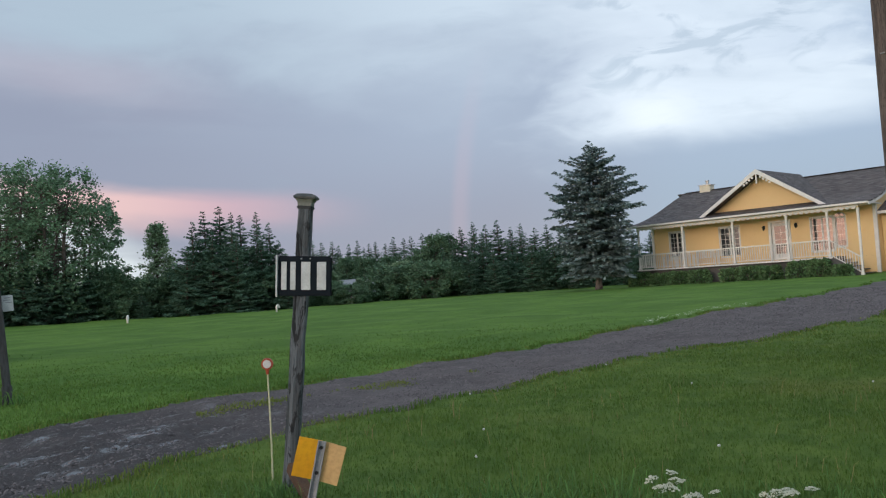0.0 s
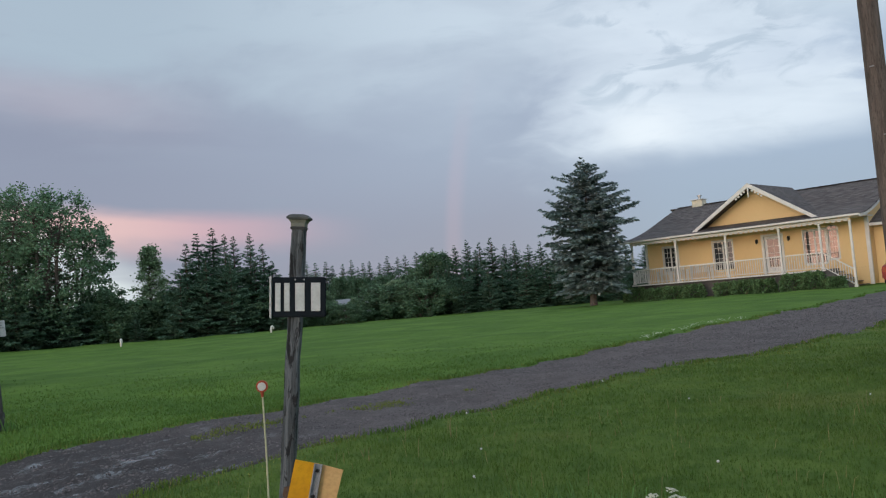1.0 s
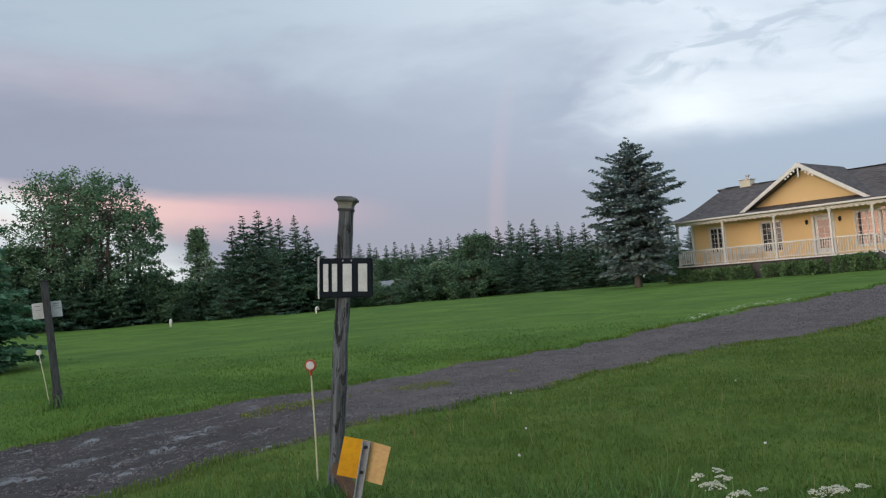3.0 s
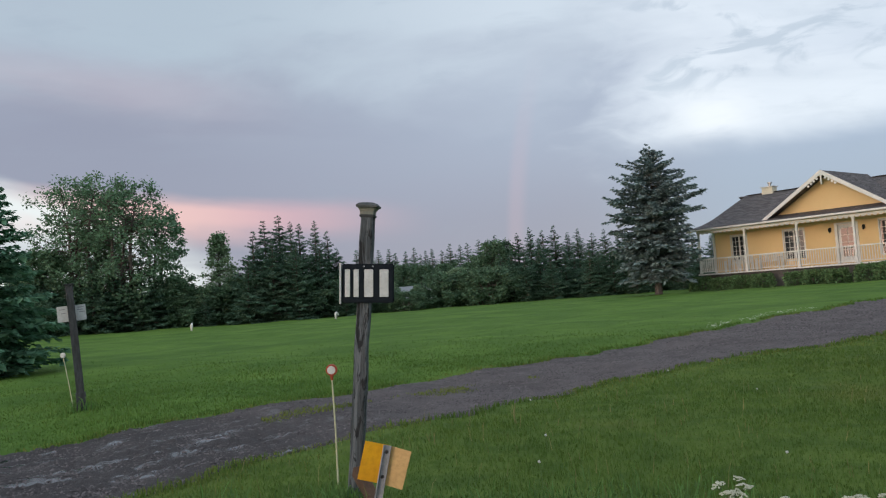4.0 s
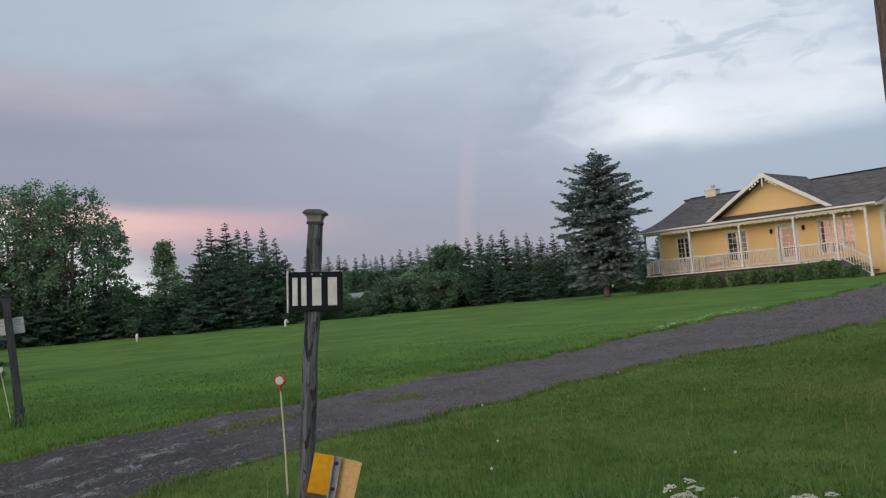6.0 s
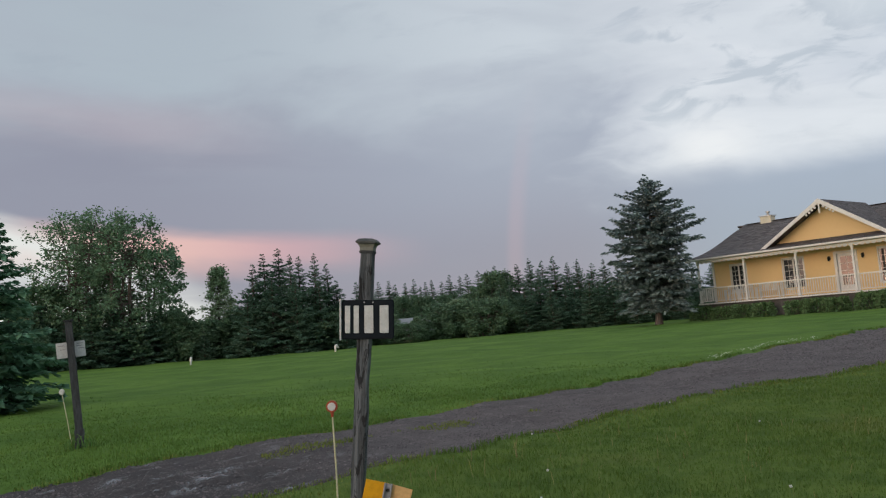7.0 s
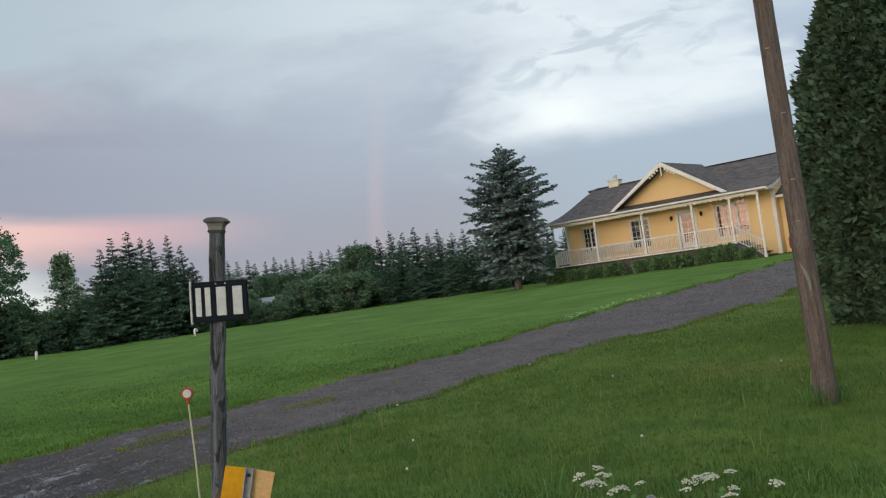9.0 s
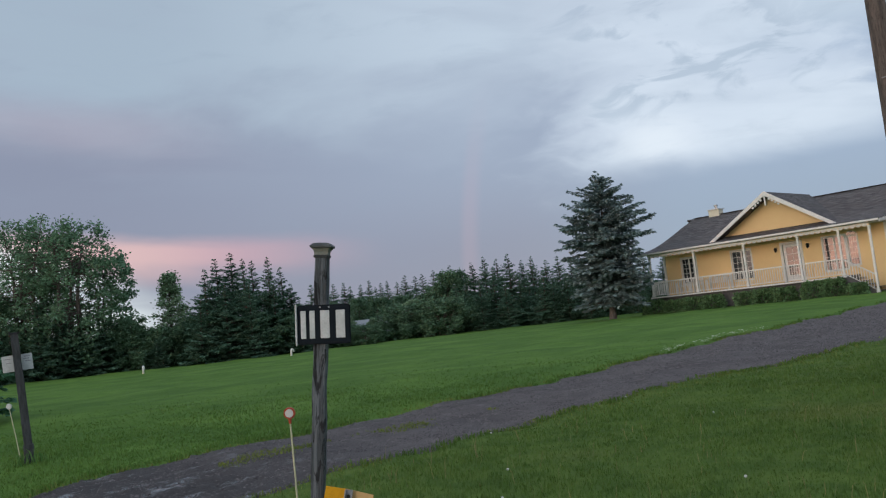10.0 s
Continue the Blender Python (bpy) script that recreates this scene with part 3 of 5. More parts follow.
def make_house():
    h = thing("house", HOUSE, "single-storey yellow clapboard house with white trim and a columned porch", "house")
    # openings: x0, x1, z0, z1
    wins = [(-25.42, -24.48, 0.55, 2.06), (-22.26, -21.12, 0.40, 2.06), (-17.17, -16.06, 0.32, 2.08), (-15.93, -15.46, 0.48, 2.02)]
    door = (-19.34, -18.32, 0.02, 2.10)
    part("front_wall", wall_with_holes(-26.55, -13.98, -0.05, 2.75, 1.80, 2.0, wins + [door]), SIDING, h)
    bm = bmesh.new()
    z = 0.05
    while z < 2.5:  # clapboard laps
        xs = [-26.45, -14.1]
        cut = sorted((w[0] - 0.08, w[1] + 0.08) for w in wins + [door] if w[2] - 0.07 < z < w[3] + 0.08)
        a = xs[0]
        for c, d in cut + [(xs[1], xs[1])]:
            if c - a > 0.02:
                box(bm, a, c, 1.786, 1.8, z, z + 0.125, Matrix.Translation((0, 0, 0)))
            a = d
        z += 0.14
    part("clapboard", bm, SIDING, h)
    part("lower_wall", one_box(-15.58, -13.98, 1.80, 2.0, -1.2, -0.052), SIDING, h)
    part("side_wall", one_box(-26.55, -26.35, 2.0, 10.0, -0.05, 2.75), SIDING, h)
    part("side_wall", one_box(-14.18, -13.98, 2.0, 10.0, -1.0, 2.75), SIDING, h)
    part("back_wall", one_box(-26.35, -14.18, 9.8, 10.0, -0.05, 2.75), SIDING, h)
    part("room_floor", one_box(-26.35, -14.18, 2.0, 9.8, -0.15, -0.05), DECK, h)
    for x in (-26.35, -13.98):
        bm = bmesh.new()
        prism(bm, [(1.8, 2.75), (10.0, 2.75), (6.0, RIDGE_Z - 0.2)], x - 0.2, x)
        bmesh.ops.transform(bm, matrix=Matrix(((0, 1, 0, 0), (1, 0, 0, 0), (0, 0, 1, 0), (0, 0, 0, 1))), verts=bm.verts)
        part("gable_end_wall", bm, SIDING, h)
    for x0, x1 in ((-26.60, -26.46), (-14.10, -13.93)):
        part("corner_board", one_box(x0, x1, 1.76, 1.9, -1.0 if x0 > -20 else 0.0, 2.6), WHITE, h)
    part("foundation", one_box(-26.2, -14.25, 2.02, 9.9, -1.3, -0.16), CONCRETE, h)
    for k, (x0, x1, z0, z1) in enumerate(wins):
        one = k == 3
        lattice_window(h, "window", x0, x1, z0, z1, 1.84, 1 if one else 2, 3 if one else 2, 5)
    # half-round light over the narrow window
    bm = bmesh.new()
    cx, r = -15.695, 0.31
    arc = [(cx + r * math.cos(a), 2.02 + 0.75 * r * math.sin(a)) for a in (math.pi * i / 10 for i in range(11))]
    prism(bm, arc, 1.755, 1.80)
    head = part("arched_head", bm, WHITE, h)
    part("fan_light", prism(bmesh.new(), [(cx + 0.72 * (x - cx), 2.035 + 0.80 * (z - 2.02)) for x, z in arc], 1.747, 1.754), GLASS, head, "dark half-round glass")
    for a in (60, 90, 120):
        part("fan_bar", one_box(-0.009, 0.009, 1.740, 1.746, 0.0, 0.19), WHITE, head, at=Matrix.Translation((cx, 0, 2.03)) @ pose(0, 0, 0, 0, a - 90, 0))
    # front door
    d = part("front_door", one_box(door[0] + 0.06, door[1] - 0.06, 1.86, 1.91, 0.03, 2.02), WHITE, h, "white-painted half-glazed front door")
    part("door_casing", one_box(door[0] - 0.09, door[0] + 0.05, 1.74, 1.9, 0.0, 2.14), WHITE, d)
    part("door_casing", one_box(door[1] - 0.05, door[1] + 0.09, 1.74, 1.9, 0.0, 2.14), WHITE, d)
    part("head_casing", one_box(door[0] + 0.05, door[1] - 0.05, 1.74, 1.9, 2.03, 2.14), WHITE, d)
    part("door_glass", one_box(door[0] + 0.20, door[1] - 0.20, 1.845, 1.856, 0.35, 1.85), GLASS, d)
    bm = bmesh.new()
    for z in (0.72, 1.1, 1.48):
        box(bm, door[0] + 0.20, door[1] - 0.20, 1.835, 1.850, z - 0.012, z + 0.012)
    box(bm, -18.81, -18.79, 1.835, 1.850, 0.35, 1.85)
    part("glazing_bars", bm, WHITE, d)
    bm = bmesh.new()
    bmesh.ops.create_icosphere(bm, subdivisions=2, radius=0.03, matrix=Matrix.Translation((door[1] - 0.13, 1.82, 0.98)))
    part("door_knob", bm, BLACK, d, smooth=True)
    # porch lamps
    for x in (-19.66, -17.92):
        bm = bmesh.new()
        box(bm, x - 0.05, x + 0.05, 1.76, 1.785, 1.72, 1.92)
        tube(bm, [(x, 1.77, 1.88), (x, 1.68, 1.93), (x, 1.66, 1.86)], 0.012, 6)
        tube(bm, [(x, 1.66, 1.66), (x, 1.66, 1.70), (x, 1.66, 1.86), (x, 1.66, 1.92)], [0.03, 0.05, 0.075, 0.015], 6)
        part("wall_lantern", bm, BLACK, h, "small black wall lantern")
    # roof: front slope, back slope, front gable
    ys = [EAVE_Y + (RIDGE_Y - EAVE_Y) * i / 10 for i in range(11)]
    front = [[(roof_left(y) + (S1 - roof_left(y)) * j / 8, y, roof_z(y)) for j in range(9)] for y in ys]
    r = part("roof", roof_sheet(front), SHINGLE, h, "dark grey asphalt-shingle roof")
    back = [[(S1 + (S0 - S1) * j / 8, 2 * RIDGE_Y - y, roof_z(y)) for j in range(9)] for y in ys]
    part("back_slope", roof_sheet(back), SHINGLE, r)
    part("ridge_cap", prism(bmesh.new(), [(S0 + 0.55, RIDGE_Z + 0.012), (S1, RIDGE_Z + 0.012), (S1, RIDGE_Z + 0.035), (S0 + 0.55, RIDGE_Z + 0.035)], 5.86, 6.14), SHINGLE, r)
    gx, gp, gw = -19.25, 4.90, 3.46  # middle, peak and half width of the front gable
    foot = 2.68
    for side in (-1, 1):
        rows = []
        for i in range(7):
            k = i / 6
            z = foot + (gp - foot) * k
            y_back = 0.6
            while roof_z(min(y_back, 5.99)) < z - 0.02 and y_back < 6.3:
                y_back += 0.05
            y_back = max(y_back, 0.75) if z < RIDGE_Z else 6.3
            x = gx + side * gw * (1 - k)
            rows.append([(x, 0.42 + (y_back - 0.42) * j / 6, z) for j in range(7)])
        if side < 0:
            rows = [list(reversed(q)) for q in rows]
        part("gable_slope", roof_sheet(rows), SHINGLE, r)
        # barge board along the front of the gable
        bm = bmesh.new()
        a, b = (gx + side * (gw + 0.10), foot - 0.08), (gx, gp + 0.02)
        prism(bm, [a, b, (b[0], b[1] - 0.24), (a[0] - side * 0.28, a[1] - 0.02)], 0.32, 0.40)
        part("barge_board", bm, WHITE, h)
        bm = bmesh.new()  # fretwork under the peak
        for i in range(4):
            k = 0.07 + 0.05 * i
            x, z = gx + side * gw * k * 0.92, gp - (gp - foot) * k - 0.27
            bmesh.ops.create_cone(bm, cap_ends=True, segments=10, radius1=0.062, radius2=0.062, depth=0.03, matrix=Matrix.Translation((x, 0.36, z)) @ pose(0, 0, 0, 90))
        part("fretwork", bm, WHITE, h)
    part("king_post", one_box(gx - 0.035, gx + 0.035, 0.33, 0.40, gp - 0.75, gp - 0.2), WHITE, h)
    part("gable_wall", prism(bmesh.new(), [(gx - 3.3, 2.72), (gx + 3.3, 2.72), (gx, 4.78)], 1.35, 1.45), SIDING, h)
    # eave: fascia, gutter line and scalloped trim
    part("fascia", one_box(S0 + 0.05, S1 - 0.05, EAVE_Y - 0.02, EAVE_Y + 0.05, 2.465, 2.555), WHITE, h)
    part("porch_ceiling", one_box(S0 + 0.1, S1 - 0.1, EAVE_Y + 0.06, 1.8, 2.46, 2.50), WHITE, h)
    for x, k in ((S0, 0.55), (S1 - 0.05, 0.0)):
        pts = [(y, roof_z(y) - 0.02) for y in ys]
        bm = bmesh.new()
        prism(bm, pts + [(y, z - 0.17) for y, z in reversed(pts)], x, x + 0.05)
        bmesh.ops.transform(bm, matrix=Matrix(((0, 1, 0, 0), (1, 0, 0, 0), (0, 0, 1, 0), (0, 0, 0, 1))), verts=bm.verts)
        for v in bm.verts:
            v.co.x += k * (v.co.y - EAVE_Y) / (RIDGE_Y - EAVE_Y)
        part("end_barge", bm, WHITE, h)
    bm = bmesh.new()
    box(bm, -26.5, -14.15, -0.06, -0.02, 2.30, 2.43)
    part("porch_beam", bm, SIDING, h)
    scallop = bmesh.new()
    prism(scallop, [(0.135 * math.cos(a), 0.13 * math.sin(a)) for a in (math.pi + math.pi * i / 8 for i in range(9))], -0.095, -0.07)
    me = mesh_of(scallop, "scallop", WHITE)
    n = 44
    trim = part("scalloped_trim", one_box(-26.5, -14.15, -0.10, -0.065, 2.37, 2.42), WHITE, h, "white scalloped porch trim")
    for i in range(n):
        part("scallop", me, WHITE, trim, at=Matrix.Translation((-26.37 + i * 0.279, 0, 2.372)))
    # deck, columns, rails
    deck = part("porch_deck", one_box(-26.55, -15.55, -0.08, 1.8, -0.11, 0.0), DECK, h, "grey wooden porch deck")
    part("rim_board", one_box(-26.58, -15.52, -0.115, -0.082, -0.085, -0.012), WHITE, deck)
    part("skirting", one_box(-26.45, -15.6, 0.25, 0.33, -1.3, -0.112), CONCRETE, deck)
    cols = [-26.43, -23.58, -20.62, -17.70, -15.66]
    def column(x, z0):
        bm = box(bmesh.new(), x - 0.052, x + 0.052, -0.06, 0.045, z0, 2.30, bevel=0.008)
        box(bm, x - 0.075, x + 0.075, -0.08, 0.067, z0, z0 + 0.12)
        box(bm, x - 0.068, x + 0.068, -0.062, 0.06, 2.20, 2.29)
        part("column", bm, WHITE, h)
    for x in cols:
        column(x, 0.0)
    column(-14.20, -0.98)
    bal = mesh_of(one_box(-0.014, 0.014, -0.014, 0.014, 0.10, 0.80), "baluster", WHITE)
    rail = part("railing", one_box(cols[0], cols[-1], -0.045, 0.03, 0.80, 0.86), WHITE, h, "white wooden porch railing")
    for a, b in zip(cols, cols[1:]):
        part("bottom_rail", one_box(a + 0.06, b - 0.06, -0.025, 0.012, 0.07, 0.11), WHITE, rail)
        m = max(2, round((b - a) / 0.125))
        for i in range(1, m):
            part("baluster", bal, WHITE, rail, at=Matrix.Translation((a + (b - a) * i / m, -0.005, 0)))
    side = part("side_railing", one_box(cols[0] - 0.035, cols[0] + 0.035, 0.05, 1.76, 0.80, 0.86), WHITE, h)
    part("bottom_rail", one_box(cols[0] - 0.02, cols[0] + 0.02, 0.05, 1.76, 0.07, 0.11), WHITE, side)
    for i in range(1, 14):
        part("baluster", bal, WHITE, side, at=Matrix.Translation((cols[0], 0.05 + i * 0.125, 0)))
    # steps down along the front
    st = part("porch_steps", one_box(-15.55, -15.27, 0.0, 1.75, -0.19, -0.16), DECK, h, "grey wooden porch steps with a sloping rail")
    for i in range(1, 5):
        x = -15.55 + i * 0.28
        part("tread", one_box(x, x + 0.29, 0.0, 1.75, -0.19 - 0.18 * i, -0.16 - 0.18 * i), DECK, st)
    bm = bmesh.new()
    prism(bm, [(-15.6, -0.11), (-15.45, -0.11), (-14.22, -0.90), (-14.22, -1.08), (-14.5, -1.08), (-15.6, -0.38)], -0.03, 0.0)
    part("stringer", bm, CONCRETE, st)
    for dz, th in ((0.86, 0.06), (0.11, 0.04)):
        bm = bmesh.new()
        prism(bm, [(-15.62, dz - 0.02), (-14.24, dz - 0.92), (-14.24, dz - 0.92 - th), (-15.62, dz - 0.02 - th)], -0.045, 0.03)
        part("sloping_rail", bm, WHITE, st)
    for i in range(1, 11):
        x = -15.62 + i * 0.125
        part("baluster", bal, WHITE, st, at=Matrix.Translation((x, -0.005, -0.02 - 0.652 * (x + 15.62))))
    # chimney
    c = part("chimney", one_box(-25.30, -24.62, 5.7, 6.3, 4.2, 4.98, bevel=0.01), CREAM, h, "pale yellow boxed chimney")
    part("chimney_cap", one_box(-25.36, -24.56, 5.64, 6.36, 4.981, 5.03), WHITE, c)
    bm = tube(bmesh.new(), [(-24.9, 6, 5.03), (-24.9, 6, 5.2), (-24.9, 6, 5.21), (-24.9, 6, 5.29)], [0.09, 0.09, 0.14, 0.14], 12)
    part("flue", bm, METAL, c, "steel flue pipe")
    # garage wing beyond the porch
    g = part("garage_wing", one_box(-13.97, -6.5, 2.6, 9.5, -1.2, 2.0), SIDING, h, "yellow garage wing with its own low roof")
    part("wing_corner_board", one_box(-13.30, -13.16, 2.55, 2.6, -1.0, 2.0), WHITE, g)
    rows = [[(-14.0, 1.9 + 4.1 * i / 6, 2.08 + 1.6 * i / 6), (-6.2, 1.9 + 4.1 * i / 6, 2.08 + 1.6 * i / 6)] for i in range(7)]
    part("wing_roof", roof_sheet(rows), SHINGLE, g)
    part("wing_fascia", one_box(-13.92, -6.2, 1.86, 1.9, 1.98, 2.12), WHITE, g)
    part("garage_door", one_box(-12.6, -8.2, 2.57, 2.6, -1.0, 1.5), WHITE, g)


make_house()

# ---- trees ----
def spray_mesh(name, verts, faces, mat):
    return raw_mesh(name, verts, faces, mat)


def conifer_mesh(rng, height, radius, mat, low=0.06, gap=0.28, droop=0.25, tuft=0.30, density=1.0, point=1.0, upturn=0.1, ragged=0.25, skip=0.0, full_at=1.0, profile=None, each=3, rise=0.55, jitter=0.5):
    """Crown of a conifer: whorls of boughs, each hung with many small sprays."""
    vs, fs = [], []

    def spray(p, d, up, size):
        side = d.cross(up)
        if side.length < 1e-4:
            return
        side.normalize()
        i = len(vs)
        w = size * rng.uniform(0.28, 0.42)
        tip = p + d * size - Vector((0, 0, size * 0.12))
        vs.extend((p, p + d * size * 0.5 - side * w, tip, p + d * size * 0.5 + side * w))
        fs.append((i, i + 1, i + 2, i + 3))

    z = height * low
    full = tuft
    while z < height * 0.985:
        k = (z / height - low) / (1 - low)
        tuft = full * (0.42 + 0.58 * (1 - k))
        reach = radius * min(1.0, full_at * (1 - k)) ** point * (1.0 if k > 0.25 else 0.70 + 1.2 * k)
        if profile:
            reach = radius * float(np.interp(k, [q[0] for q in profile], [q[1] for q in profile]))
        count = max(4, int((5 + 5 * (1 - k)) * 1.2))
        turn = rng.uniform(0, 6.28)
        for c in range(count):
            if rng.random() < skip:
                continue
            a = turn + 6.283 * c / count + rng.uniform(-0.25, 0.25)
            length = max(0.05, reach * rng.uniform(1 - ragged * 1.6, 1 + ragged * 0.55))
            out = Vector((math.cos(a), math.sin(a), 0))
            side = Vector((-out.y, out.x, 0))
            zz = z + rng.uniform(-jitter, jitter) * gap
            slope = -droop * (1 - k) + rise * k + 0.2 * (jitter - 0.5) * rng.uniform(-1, 1)
            steps = max(2, int(length / (tuft * 0.42) * density))
            for s in range(steps):
                f = (s + 0.6) / steps
                p = out * (length * f) + Vector((0, 0, zz + length * (slope * f + upturn * f * f)))
                spread = tuft * (0.35 + 1.4 * math.sin(min(1.0, 1.15 - f + 0.12) * 1.5)) * (0.5 + 0.5 * min(1, length))
                for _ in range(each):
                    sgn = rng.uniform(-1, 1)
                    d = (out * rng.uniform(0.3, 1.0) + side * sgn * 0.9 + Vector((0, 0, rng.uniform(-0.45, 0.25)))).normalized()
                    q = p + side * sgn * spread * 0.5 + Vector((0, 0, rng.uniform(-0.10, 0.06) * tuft * 2))
                    up = Vector((rng.uniform(-0.6, 0.6), rng.uniform(-0.6, 0.6), 1))
                    spray(q, d, up, tuft * rng.uniform(0.6, 1.15))
        z += gap * rng.uniform(0.75, 1.25) * (0.65 + 0.35 * (1 - k))
    for _ in range(5):  # leader
        spray(Vector((0, 0, height - tuft * 1.0)), Vector((rng.uniform(-0.15, 0.15), rng.uniform(-0.15, 0.15), 1)).normalized(), Vector((rng.uniform(-1, 1), 1, 0)), tuft * 1.3)
    return spray_mesh("conifer_crown", vs, fs, mat)


def trunk_mesh(rng, height, r0, lean=0.02, branches=0, reach=1.0):
    bm = bmesh.new()
    pts, rad = [], []
    for i in range(9):
        f = i / 8
        pts.append((lean * height * f * f + 0.03 * math.sin(5 * f), 0.03 * math.cos(4 * f) - 0.03, height * f))
        rad.append(r0 * (1.35 if i == 0 else 1.0) * (1 - 0.9 * f))
    tube(bm, pts, rad, 9)
    for _ in range(branches):
        f = rng.uniform(0.08, 0.9)
        a = rng.uniform(0, 6.28)
        l = reach * (1 - f) * rng.uniform(0.6, 1.0)
        b = Vector((0, 0, height * f))
        o = Vector((math.cos(a), math.sin(a), -0.15))
        tube(bm, [b, b + o * l * 0.5, b + o * l], [r0 * 0.18, r0 * 0.12, r0 * 0.04], 5, False)
    return mesh_of(bm, "trunk", BARK)


def conifer(name, rng, x, y, height, radius, mat, label, group="", yaw=0.0, trunk_r=0.14, lean=(0, 0), category="tree", **k):
    t = thing(name, pose(x, y, gz(x, y) - 0.05, lean[0], lean[1], yaw), label, category, group)
    part("trunk", trunk_mesh(rng, height * 0.95, trunk_r, 0.0, 30, radius * 0.8), BARK, t)
    part("crown", conifer_mesh(rng, height, radius, mat, **k), mat, t)
    return t


def leaf_tree(name, rng, x, y, height, spread, mat, label, group="", low=0.22, clumps=90, leaf=0.16, per=95, trunks=3, yaw=0.0, squash=0.32, narrow=0.0):
    """A broad-leaved tree: several stems, forking limbs, and leaves in clumps at the twig ends."""
    t = thing(name, pose(x, y, gz(x, y) - 0.05, 0, 0, yaw), label, "tree", group)
    bm = bmesh.new()
    heads = []
    for s in range(trunks):
        a = 6.28 * s / trunks + rng.uniform(-0.4, 0.4)
        foot = Vector((0.25 * math.cos(a), 0.25 * math.sin(a), 0)) if trunks > 1 else Vector()
        top = Vector((spread * 0.42 * math.cos(a), spread * 0.42 * math.sin(a), height * rng.uniform(0.78, 0.95))) if trunks > 1 else Vector((0, 0, height * 0.92))
        pts = [foot.lerp(top, f) + Vector((0.12 * math.sin(7 * f + s), 0.12 * math.cos(6 * f + s), 0)) * (f > 0) for f in (0, 0.15, 0.35, 0.55, 0.75, 0.9, 1)]
        tube(bm, pts, [height * 0.016 * (1.25 - f) for f in (0, 0.15, 0.35, 0.55, 0.75, 0.9, 1.2)], 8)
        heads.append(pts)
    vs, fs = [], []
    for c in range(clumps):
        stem = heads[c % len(heads)]
        f = rng.uniform(low, 1.0)
        i = min(int(f * 6), 5)
        base = stem[i].lerp(stem[i + 1], f * 6 - i)
        a, u = rng.uniform(0, 6.28), rng.uniform(0.25, 1.0) ** 0.6
        k = (f - low) / (1 - low)
        bulge = spread * (0.55 + 0.65 * math.sin(math.pi * min(1, k * 0.80 + 0.12))) * (1 - narrow * k)
        tip = Vector((base.x * 0.6 + bulge * u * math.cos(a), base.y * 0.6 + bulge * u * math.sin(a), min(height * f + rng.uniform(-0.1, 0.9) * 0.08 * height, height)))
        mid = base.lerp(tip, 0.5) + Vector((0, 0, -0.06 * height * rng.random()))
        tube(bm, [base, mid, tip], [height * 0.0042, height * 0.0026, 0.006], 4, False)
        r = spread * rng.uniform(0.17, 0.30)
        for _ in range(per):
            d = Vector((rng.gauss(0, 1), rng.gauss(0, 1), rng.gauss(0, 0.8)))
            d = d.normalized() * (r * rng.uniform(0.15, 1.1))
            p = tip + d
            e1 = Vector((rng.gauss(0, 1), rng.gauss(0, 1), rng.gauss(0, 0.5))).normalized()
            e2 = e1.cross(Vector((rng.gauss(0, 1), rng.gauss(0, 1), rng.gauss(0, 1)))).normalized()
            s = leaf * rng.uniform(0.6, 1.2)
            n = len(vs)
            vs.extend((p, p + e1 * s * 0.5 + e2 * s * 0.32, p + e1 * s, p + e1 * s * 0.5 - e2 * s * 0.32))
            fs.append((n, n + 1, n + 2, n + 3))
    part("trunk", bm, BARK, t)
    part("crown", raw_mesh("leaf_crown", vs, fs, mat), mat, t)
    return t


def polar(azimuth, d):
    return d * math.sin(radians(azimuth)), d * math.cos(radians(azimuth))


